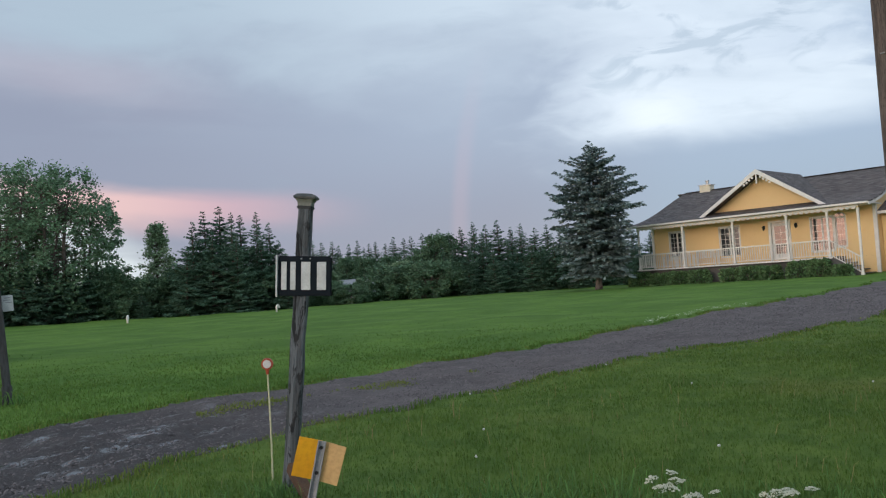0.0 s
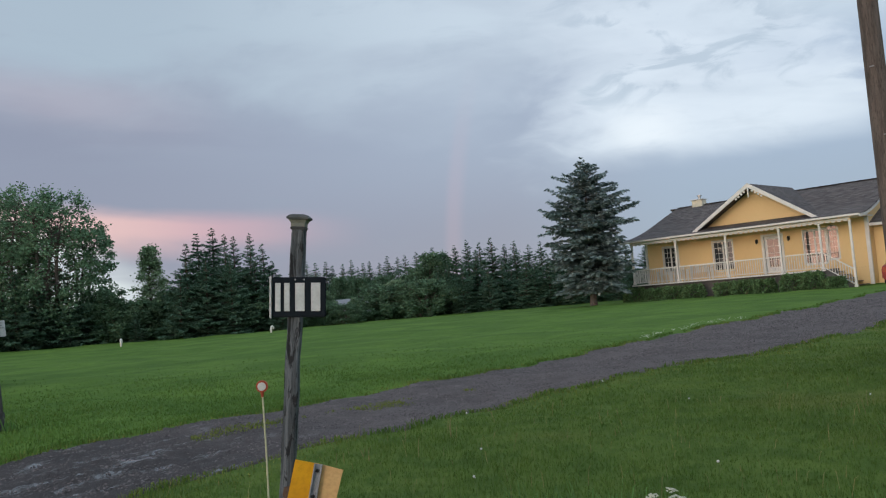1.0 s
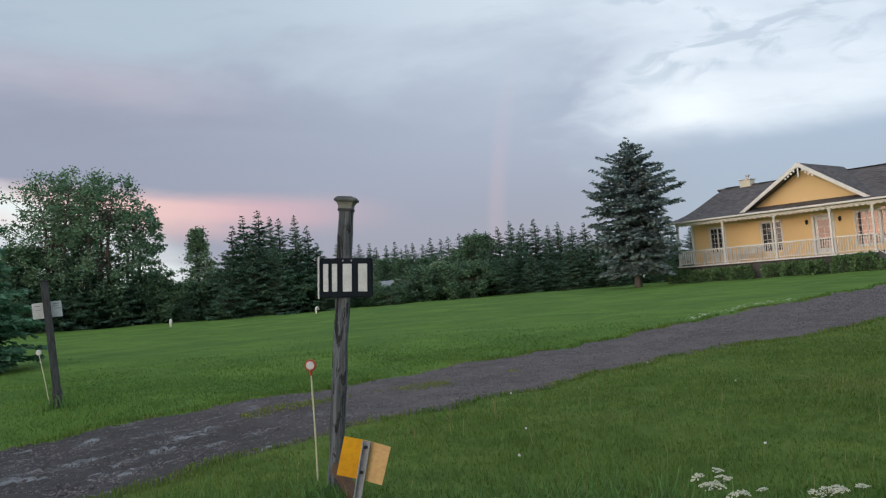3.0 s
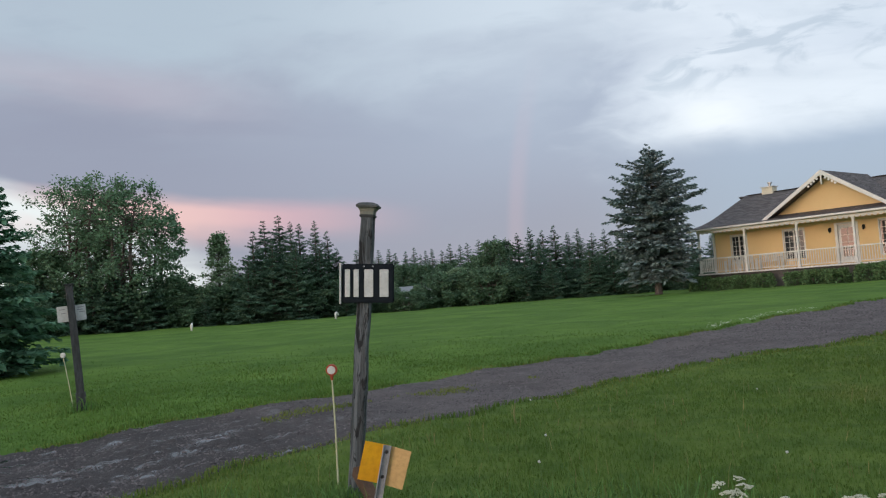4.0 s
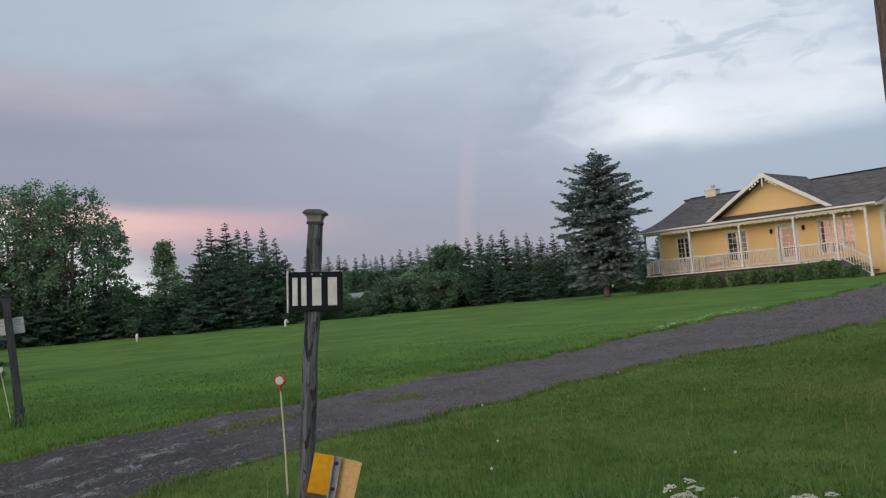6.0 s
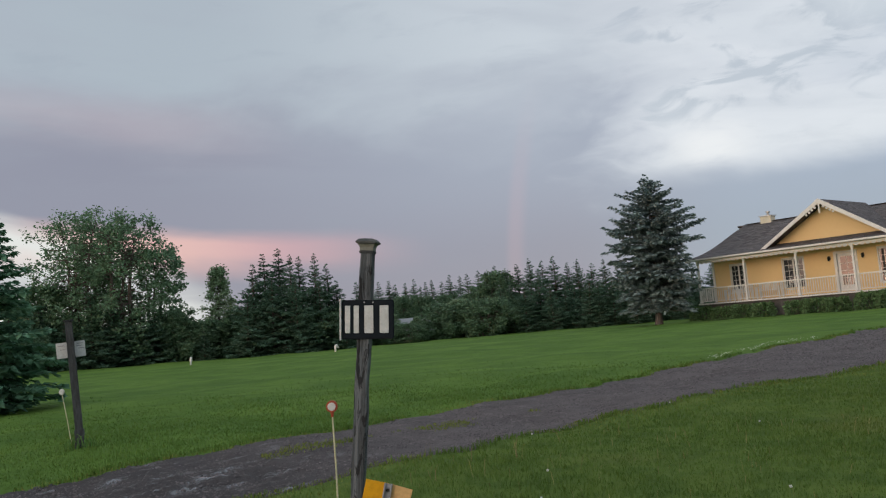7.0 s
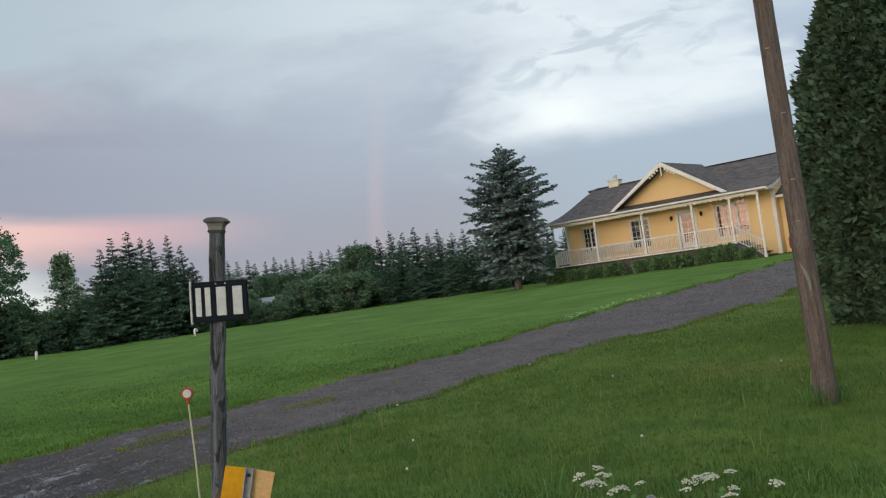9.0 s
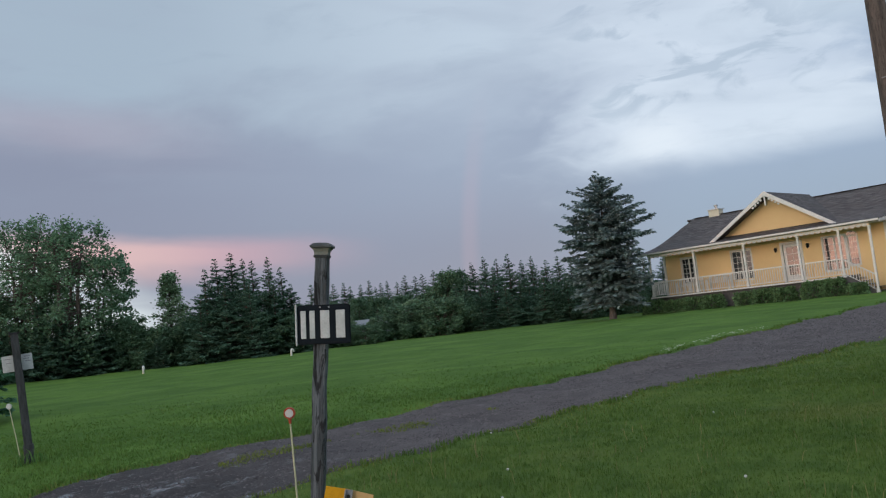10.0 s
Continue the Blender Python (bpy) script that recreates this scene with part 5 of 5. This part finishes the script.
# ---- things on the porch, the car and the far buildings ----
def make_bench(s, y, width, label):
    b = thing("garden_bench", HOUSE @ pose(s, y, 0.0), label, "bench", "porch seats")
    for k in range(4):
        part("seat_slat", one_box(-width / 2, width / 2, -0.22 + k * 0.11, -0.14 + k * 0.11, 0.42, 0.445), WHITE, b)
    for sx in (-1, 1):
        part("front_leg", one_box(sx * width / 2 - 0.03, sx * width / 2 + 0.03, -0.22, -0.16, 0.0, 0.62), WHITE, b)
        part("back_leg", one_box(sx * width / 2 - 0.03, sx * width / 2 + 0.03, 0.20, 0.26, 0.0, 0.88), WHITE, b)
        part("arm", one_box(sx * width / 2 - 0.035, sx * width / 2 + 0.035, -0.24, 0.26, 0.62, 0.65), WHITE, b)
    part("top_rail", one_box(-width / 2 + 0.03, width / 2 - 0.03, 0.21, 0.25, 0.80, 0.88), WHITE, b)
    m = int(width / 0.1)
    for k in range(1, m):
        x = -width / 2 + width * k / m
        part("back_slat", one_box(x - 0.018, x + 0.018, 0.215, 0.235, 0.446, 0.80), WHITE, b)


make_bench(-22.9, 1.2, 1.3, "white slatted bench against the porch wall")
make_bench(-25.2, 1.2, 0.55, "white slatted armchair beside the window")
make_bench(-24.3, 1.2, 0.55, "white slatted armchair beside the window")


def make_car():
    x, y = house_place(-11.85, 0.9)
    c = thing("car", pose(x, y, gz(x, y), 0, 0, 45), "dark red hatchback parked before the garage", "car")
    bm = bmesh.new()
    prism(bm, [(-2.0, 0.28), (2.0, 0.28), (2.05, 0.6), (1.9, 0.82), (1.05, 0.92), (-1.75, 0.98), (-2.02, 0.8)], -0.85, 0.85)
    bmesh.ops.bevel(bm, geom=bm.edges[:], offset=0.06, segments=2, affect="EDGES")
    part("body", bm, CAR_RED, c)
    bm = bmesh.new()
    prism(bm, [(-1.75, 0.97), (1.0, 0.91), (0.35, 1.42), (-1.35, 1.44)], -0.72, 0.72)
    part("cabin", bm, GLASS, c)
    part("roof_panel", one_box(-1.30, 0.30, -0.70, 0.70, 1.425, 1.47, bevel=0.015), CAR_RED, c)
    for px, py in ((-1.3, -0.78), (1.3, -0.78), (-1.3, 0.78), (1.3, 0.78)):
        bm = bmesh.new()
        bmesh.ops.create_cone(bm, cap_ends=True, segments=20, radius1=0.31, radius2=0.31, depth=0.2, matrix=Matrix.Translation((px, py, 0.31)) @ pose(0, 0, 0, 90))
        w = part("wheel", bm, TYRE, c)
        bm = bmesh.new()
        bmesh.ops.create_cone(bm, cap_ends=True, segments=16, radius1=0.19, radius2=0.17, depth=0.21, matrix=Matrix.Translation((px, py, 0.31)) @ pose(0, 0, 0, 90))
        part("rim", bm, GALV, w)
    for py in (-0.7, 0.7):
        part("tail_light", one_box(-2.04, -1.95, py - 0.10, py + 0.10, 0.62, 0.86), RED, c)


make_car()


def far_building(a, d, w, h, turn, top):
    x, y = polar(a, d)
    t = thing("far_building", pose(x, y, EYE + top * d - h, 0, 0, turn), "low pale building half hidden behind the trees", "building", "far buildings")
    part("wall", one_box(-w / 2, w / 2, -3, 3, -1.5, h * 0.62), FAR_WALL, t)
    bm = bmesh.new()
    prism(bm, [(-3.4, h * 0.6), (3.4, h * 0.6), (0, h)], -w / 2 - 0.3, w / 2 + 0.3)
    bmesh.ops.transform(bm, matrix=Matrix(((0, 1, 0, 0), (1, 0, 0, 0), (0, 0, 1, 0), (0, 0, 0, 1))), verts=bm.verts)
    part("roof", bm, GALV, t)
    for k in range(3):
        part("window", one_box(-w / 2 + (k + 0.5) * w / 3 - 0.5, -w / 2 + (k + 0.5) * w / 3 + 0.5, -3.03, -3.002, 0.6, h * 0.45), GLASS, t)


far_building(-16.9, 66, 4.5, 3.4, 12, 0.026)
far_building(-6.6, 70, 3.6, 3.2, -6, 0.012)
far_building(-4.2, 71, 3.0, 3.0, -4, 0.008)

# ---- grass, weeds and stones ----
# cow parsley: bearing, distance, slope to its top, flower heads, spread
PARSLEY = [(14.7, 3.60, -0.228, 12, 0.24), (21.4, 3.55, -0.243, 15, 0.32), (15.8, 3.35, -0.292, 9, 0.22), (11.2, 3.30, -0.318, 5, 0.16),
           (-13.0, 3.55, -0.283, 5, 0.13), (20.4, 3.40, -0.310, 4, 0.13)]
def quick_mesh(name, verts, loops, size, mat):
    """A mesh of many alike faces from arrays."""
    me = bpy.data.meshes.new(name)
    n = len(loops) // size
    me.vertices.add(len(verts))
    me.vertices.foreach_set("co", np.asarray(verts, np.float32).ravel())
    me.loops.add(len(loops))
    me.loops.foreach_set("vertex_index", np.asarray(loops, np.int32))
    me.polygons.add(n)
    me.polygons.foreach_set("loop_start", np.arange(0, n * size, size, dtype=np.int32))
    me.update(calc_edges=True)
    me.validate()
    me.materials.append(mat)
    return me


def lawn_noise(x, y):
    return 0.5 + 0.25 * np.sin(1.3 * x + 0.7 * y) + 0.15 * np.sin(2.9 * x - 2.1 * y + 1) + 0.10 * np.sin(6.1 * x + 5.3 * y + 2)


def blades(rs, count, near, far, az0, az1, height, width, power, keep, bend=0.5):
    """Bent blades of grass strewn over a wedge of ground: x, y, and arrays for the mesh."""
    a = np.radians(rs.uniform(az0, az1, count))
    u = rs.uniform(0, 1, count)
    d = (near ** power + u * (far ** power - near ** power)) ** (1 / power)
    x, y = d * np.sin(a) + rs.normal(0, 0.22, count), d * np.cos(a) + rs.normal(0, 0.22, count)
    k = keep(x, y, d, rs) & (np.hypot(x, y - 0.2) > 0.9)
    x, y, d = x[k], y[k], d[k]
    n = len(x)
    z = ground_z(x, y)
    grow = np.maximum(1.0, d / 6.0)
    h = height * rs.uniform(0.45, 1.25, n) * (0.6 + 0.8 * lawn_noise(x * 1.7, y * 1.7))
    w = width * rs.uniform(0.7, 1.3, n) * grow
    f = rs.uniform(0, 6.283, n)
    t = rs.uniform(0, 6.283, n)
    lean = h * rs.uniform(0.1, bend, n)
    ex, ey = np.cos(f) * w, np.sin(f) * w
    lx, ly = np.cos(t) * lean, np.sin(t) * lean
    p = np.empty((n, 5, 3))
    p[:, 0] = np.stack([x - ex, y - ey, z - 0.01], 1)
    p[:, 1] = np.stack([x + ex, y + ey, z - 0.01], 1)
    p[:, 2] = np.stack([x + 0.4 * lx + ex * 0.8, y + 0.4 * ly + ey * 0.8, z + h * 0.62], 1)
    p[:, 3] = np.stack([x + lx, y + ly, z + h * (1 - 0.25 * bend)], 1)
    p[:, 4] = np.stack([x + 0.4 * lx - ex * 0.8, y + 0.4 * ly - ey * 0.8, z + h * 0.62], 1)
    tri = np.array([0, 1, 2, 0, 2, 4, 4, 2, 3])
    return p.reshape(-1, 3), (np.arange(n)[:, None] * 5 + tri[None]).ravel()


def off_drive(x, y, d, rs):
    lo, hi = drive_edges(along(x, y))
    w = across(x, y)
    worn = np.clip(np.minimum(np.abs(w - lo) / 0.7, np.abs(w - hi) / 0.35), 0.12, 1)
    return (drive_mask(x, y) < rs.uniform(0.0, 0.9, len(x)) ** 2) & (rs.uniform(0, 1, len(x)) < worn)


def make_grass():
    rs = np.random.RandomState(4)
    def thinning(x, y, d, r):
        return off_drive(x, y, d, r) & (r.uniform(0, 1, len(x)) < 1 - 0.985 * smooth_step(6, 22, d))
    v, l = blades(rs, 470000, 1.6, 24.0, -46, 46, 0.034, 0.0022, 1.0, thinning, 0.9)
    tagged(new("lawn_grass", quick_mesh("lawn_grass", v, l, 3, BLADE)), "short uneven green lawn grass", "grass", kind="stuff")

    def verge(x, y, d, r):
        edge = 4.15 - 0.012 * np.degrees(np.arctan2(x, y)) + 0.5 * lawn_noise(x * 2, y * 2)
        return (d < edge) & off_drive(x, y, d, r)
    v, l = blades(rs, 11000, 2.3, 4.7, -34, 14, 0.17, 0.0032, 1.0, verge, 1.0)
    tagged(new("tall_grass", quick_mesh("tall_grass", v, l, 3, TALL)), "tall lush roadside grass round the posts", "grass", kind="stuff")

    def right_verge(x, y, d, r):
        return r.uniform(0, 1, len(x)) < 0.55 + 0.4 * np.sin(3 * x + 2 * y)
    v, l = blades(rs, 9000, 2.2, 4.3, 6, 46, 0.09, 0.0028, 1.0, right_verge, 1.0)
    tagged(new("rough_grass", quick_mesh("rough_grass", v, l, 3, TALL)), "rough knee-low grass among the flowers", "grass", kind="stuff")

    def tufts(x, y, d, r):
        ok = np.zeros(len(x), bool)
        for tx, ty, tr in ((-0.93, 4.75, 0.22), (2.985, 5.35, 0.22), (-5.31, 10.25, 0.25)):
            ok |= np.hypot(x - tx, y - ty) < tr * r.uniform(0.3, 1.0, len(x))
        return ok
    v, l = blades(rs, 160000, 3.8, 11.5, -34, 34, 0.15, 0.0036, 1.0, tufts, 0.8)
    tagged(new("grass_tufts", quick_mesh("grass_tufts", v, l, 3, TALL)), "long grass tufts at the feet of the posts", "grass", kind="stuff")
    v, l = blades(rs, 450, 3.2, 9.0, -20, 38, 0.13, 0.0015, 1.0, off_drive, 0.6)
    tagged(new("dry_stalks", quick_mesh("dry_stalks", v, l, 3, DRY)), "thin dry seed stalks standing in the lawn", "grass", kind="stuff")

    # ragged grass lip along both sides of the drive
    def lip(x, y, d, r):
        vv, ww = along(x, y), across(x, y)
        lo, hi = drive_edges(vv)
        return (np.minimum(np.abs(ww - lo + 0.13), np.abs(ww - hi - 0.14)) < 0.16 * r.uniform(0.2, 1, len(x))) & (lawn_noise(x * 1.5, y * 1.5) > 0.35)
    v, l = blades(rs, 260000, 5.0, 36.0, -36, 34, 0.055, 0.0038, 1.0, lip, 0.9)
    tagged(new("edge_grass", quick_mesh("edge_grass", v, l, 3, BLADE)), "ragged grass overhanging the edges of the drive", "grass", kind="stuff")

    # drier yellow grass along the shoulders of the drive
    def shoulder(x, y, d, r):
        vv, ww = along(x, y), across(x, y)
        lo, hi = drive_edges(vv)
        gap = np.where(ww < (lo + hi) / 2, lo - ww, (ww - hi) * 2.2)
        return (gap > -0.05) & (gap < 0.85 * r.uniform(0, 1, len(x)) ** 1.3) & (lawn_noise(x * 0.9, y * 0.9) > 0.30)
    v, l = blades(rs, 170000, 5.0, 24.0, -36, 34, 0.026, 0.0030, 1.0, shoulder, 0.9)
    tagged(new("shoulder_grass", quick_mesh("shoulder_grass", v, l, 3, SHOULDER)), "short yellowed grass along the drive", "grass", kind="stuff")

    # moss-like grass down the middle of the drive near the road
    def middle(x, y, d, r):
        vv, ww = along(x, y), across(x, y)
        lo, hi = drive_edges(vv)
        k = (ww - lo) / (hi - lo)
        return (vv > 4.0) & (vv < 8) & (np.abs(k - 0.60) < 0.12 * r.uniform(0, 1, len(x))) & (lawn_noise(x * 2.3, y * 2.3) > 0.5)
    v, l = blades(rs, 80000, 6.0, 13.0, -32, 6, 0.016, 0.0030, 1.0, middle, 1.0)
    tagged(new("drive_grass", quick_mesh("drive_grass", v, l, 3, SHOULDER)), "thin short grass along the middle of the drive", "grass", kind="stuff")


def make_stones():
    """Loose stones on the drive: low six-sided lumps."""
    rs = np.random.RandomState(8)
    n = 190000
    a, u = np.radians(rs.uniform(-36, 32, n)), rs.uniform(0, 1, n)
    d = 5.0 + 24.0 * u ** 1.5
    x, y = d * np.sin(a), d * np.cos(a)
    lo, hi = drive_edges(along(x, y))
    w = across(x, y)
    ok = (w > lo - 0.05) & (w < hi + 0.05) & (rs.uniform(0, 1, n) < 0.65 + 0.35 * smooth_step(3.5, 7.0, along(x, y)))
    x, y, d = x[ok], y[ok], d[ok]
    n = len(x)
    r = rs.uniform(0.006, 0.016, n) * np.maximum(1, d / 12)
    k = (w[ok] - lo[ok] + 0.12) / (hi[ok] - lo[ok] + 0.24)
    z = ground_z(x, y) - 0.014 - 0.02 * np.exp(-((k - 0.28) / 0.09) ** 2) - 0.02 * np.exp(-((k - 0.72) / 0.09) ** 2)
    base = np.array([(1, 0, 0), (0.3, 0.9, 0.1), (-0.8, 0.5, 0), (-0.7, -0.6, 0.1), (0.4, -0.9, 0), (0.1, 0.05, 0.8)])
    p = base[None] * rs.uniform(0.6, 1.3, (n, 6, 3)) * r[:, None, None]
    f = rs.uniform(0, 6.283, n)
    c, s = np.cos(f)[:, None], np.sin(f)[:, None]
    q = np.stack([p[..., 0] * c - p[..., 1] * s + x[:, None], p[..., 0] * s + p[..., 1] * c + y[:, None], p[..., 2] + z[:, None]], -1)
    tri = np.array([(0, 1, 5), (1, 2, 5), (2, 3, 5), (3, 4, 5), (4, 0, 5)])
    loops = (np.arange(n)[:, None, None] * 6 + tri[None]).ravel()
    tagged(new("gravel_stones", quick_mesh("gravel_stones", q.reshape(-1, 3), loops, 3, STONE)), "loose grey crushed stones on the drive", "gravel", kind="stuff")


def umbel_mesh(rng, r):
    """A flat flower head: a dozen little bunches of white florets on fine rays."""
    bm = bmesh.new()
    rays = bmesh.new()
    for i in range(13):
        a, k = 2.4 * i, (i / 12) ** 0.5
        c = Vector((r * k * math.cos(a), r * k * math.sin(a), r * 0.28 * (1 - k * k) + rng.uniform(-0.003, 0.003)))
        tube(rays, [(0, 0, -r * 0.75), c], [0.0009, 0.0006], 3, False)
        for _ in range(6):
            b, q = rng.uniform(0, 6.283), r * 0.20 * rng.random() ** 0.5
            o = c + Vector((q * math.cos(b), q * math.sin(b), rng.uniform(0, 0.004)))
            bmesh.ops.create_cone(bm, cap_ends=True, segments=5, radius1=0.0034, radius2=0.0012, depth=0.0035, matrix=Matrix.Translation(o))
    return mesh_of(bm, "umbel", UMBEL), mesh_of(rays, "umbel_rays", STEM)


def cow_parsley(x, y, height, heads, spread, seed, umbels):
    rng = random.Random(seed)
    t = thing("cow_parsley", pose(x, y, gz(x, y) - 0.02), "wild white-flowered cow parsley in the rough grass", "flower", "cow parsley")
    bm = bmesh.new()
    for i in range(heads):
        a = 2.4 * i + rng.uniform(-0.4, 0.4)
        k = (i + 0.4) / heads
        tip = Vector((spread * k * math.cos(a), spread * 0.6 * k * math.sin(a), height * (1.0 - 0.5 * rng.random() * (0.3 + 0.7 * k))))
        fork = Vector((tip.x * 0.2, tip.y * 0.2, height * rng.uniform(0.35, 0.6)))
        tube(bm, [(0, 0, 0), fork, fork.lerp(tip, 0.5) + Vector((tip.x * 0.08, tip.y * 0.08, 0)), tip - Vector((0, 0, 0.028))], [0.0034, 0.0026, 0.0018, 0.0011], 5, False)
        heads_me, rays_me = umbels[i % len(umbels)]
        at = Matrix.Translation(tip) @ pose(0, 0, 0, rng.uniform(-18, 18), rng.uniform(-18, 18), rng.uniform(0, 360)) @ Matrix.Scale(rng.uniform(0.75, 1.15), 4)
        u = part("umbel", heads_me, UMBEL, t, at=at)
        part("ray", rays_me, STEM, u)
    part("stem", bm, STEM, t)
    leaf = bmesh.new()
    for i in range(5):  # feathery leaves low on the stem
        a, h = rng.uniform(0, 6.283), rng.uniform(0.05, 0.5) * height
        o = Vector((math.cos(a), math.sin(a), 0.5))
        for j in range(6):
            p = Vector((0, 0, h)) + o * (0.03 + 0.025 * j)
            s = Vector((-o.y, o.x, 0.1)) * (0.035 - 0.004 * j)
            leaf.faces.new([leaf.verts.new(q) for q in (p - s, p + o * 0.022, p + s, p - o * 0.008)])
    part("leaf", leaf, TALL, t)


def seed_head(x, y, h, seed):
    rng = random.Random(seed)
    t = thing("dandelion", pose(x, y, gz(x, y) - 0.01, rng.uniform(-6, 6), rng.uniform(-6, 6)), "dandelion gone to a white seed head", "flower", "dandelions")
    part("stem", tube(bmesh.new(), [(0, 0, 0), (0.004, 0, h * 0.6), (0, 0, h)], 0.0018, 5), STEM, t)
    bm = bmesh.new()
    bmesh.ops.create_icosphere(bm, subdivisions=2, radius=0.008, matrix=Matrix.Translation((0, 0, h + 0.008)))
    for v in bm.verts:
        v.co += (v.co - Vector((0, 0, h + 0.008))) * rng.uniform(-0.25, 0.25)
    part("seed_ball", bm, PALE, t)


def leafy_weed(x, y, h, seed):
    rng = random.Random(seed)
    t = thing("weed", pose(x, y, gz(x, y) - 0.02), "light green leafy weed among the tall grass", "plant", "weeds")
    part("stem", tube(bmesh.new(), [(0, 0, 0), (0.01, 0, h * 0.5), (0, 0, h)], [0.005, 0.004, 0.002], 6), STEM, t)
    bm = bmesh.new()
    for i in range(26):
        z, a = h * (0.25 + 0.75 * i / 26), 2.4 * i
        o = Vector((math.cos(a), math.sin(a), 0.55)).normalized()
        s = o.cross(Vector((0, 0, 1))).normalized()
        l = 0.10 * (1.15 - 0.6 * i / 26) * rng.uniform(0.8, 1.1)
        p = Vector((0, 0, z))
        bm.faces.new([bm.verts.new(q) for q in (p, p + o * l * 0.5 + s * l * 0.16, p + o * l - Vector((0, 0, l * 0.2)), p + o * l * 0.5 - s * l * 0.16)])
    part("leaf", bm, TALL, t)


def make_daisies():
    """Small white flowers strewn along the far edge of the drive."""
    rs = np.random.RandomState(12)
    vs, fs = [], []
    for _ in range(140):
        v = rs.uniform(15.5, 20.5)
        w = float(drive_edges(v)[1]) + 0.10 + abs(rs.normal(0, 0.16))
        x, y = (v - w) * 0.70711, (v + w) * 0.70711
        z, r, n = gz(x, y) + rs.uniform(0.05, 0.10), rs.uniform(0.012, 0.022), len(vs)
        vs.extend([(x, y, z + 0.006)] + [(x + r * math.cos(1.047 * i), y + r * math.sin(1.047 * i), z) for i in range(6)])
        fs.extend([(n, n + 1 + i, n + 1 + (i + 1) % 6) for i in range(6)])
    tagged(new("daisies", raw_mesh("daisies", vs, fs, UMBEL)), "small white flowers along the edge of the drive", "flowers", kind="stuff")


def make_plants():
    umbels = [umbel_mesh(random.Random(i), 0.025 + 0.003 * (i % 3)) for i in range(4)]
    for i, (a, d, top, heads, spread) in enumerate(PARSLEY):
        x, y = polar(a, d)
        cow_parsley(x, y, EYE + top * d - gz(x, y), heads, spread, 60 + i, umbels)
    rng = random.Random(3)
    for i in range(7):
        x, y = polar(rng.uniform(-8, 32), rng.uniform(4.2, 11.0))
        if drive_mask(np.array(x), np.array(y)) < 0.05:
            seed_head(x, y, rng.uniform(0.05, 0.12), i)
    seed_head(*polar(1.9, 4.6), 0.22, 77)
    leafy_weed(*polar(0.5, 3.7), 0.24, 5)
    leafy_weed(*polar(-6.6, 3.75), 0.26, 6)


make_grass()
make_stones()
make_daisies()
make_plants()
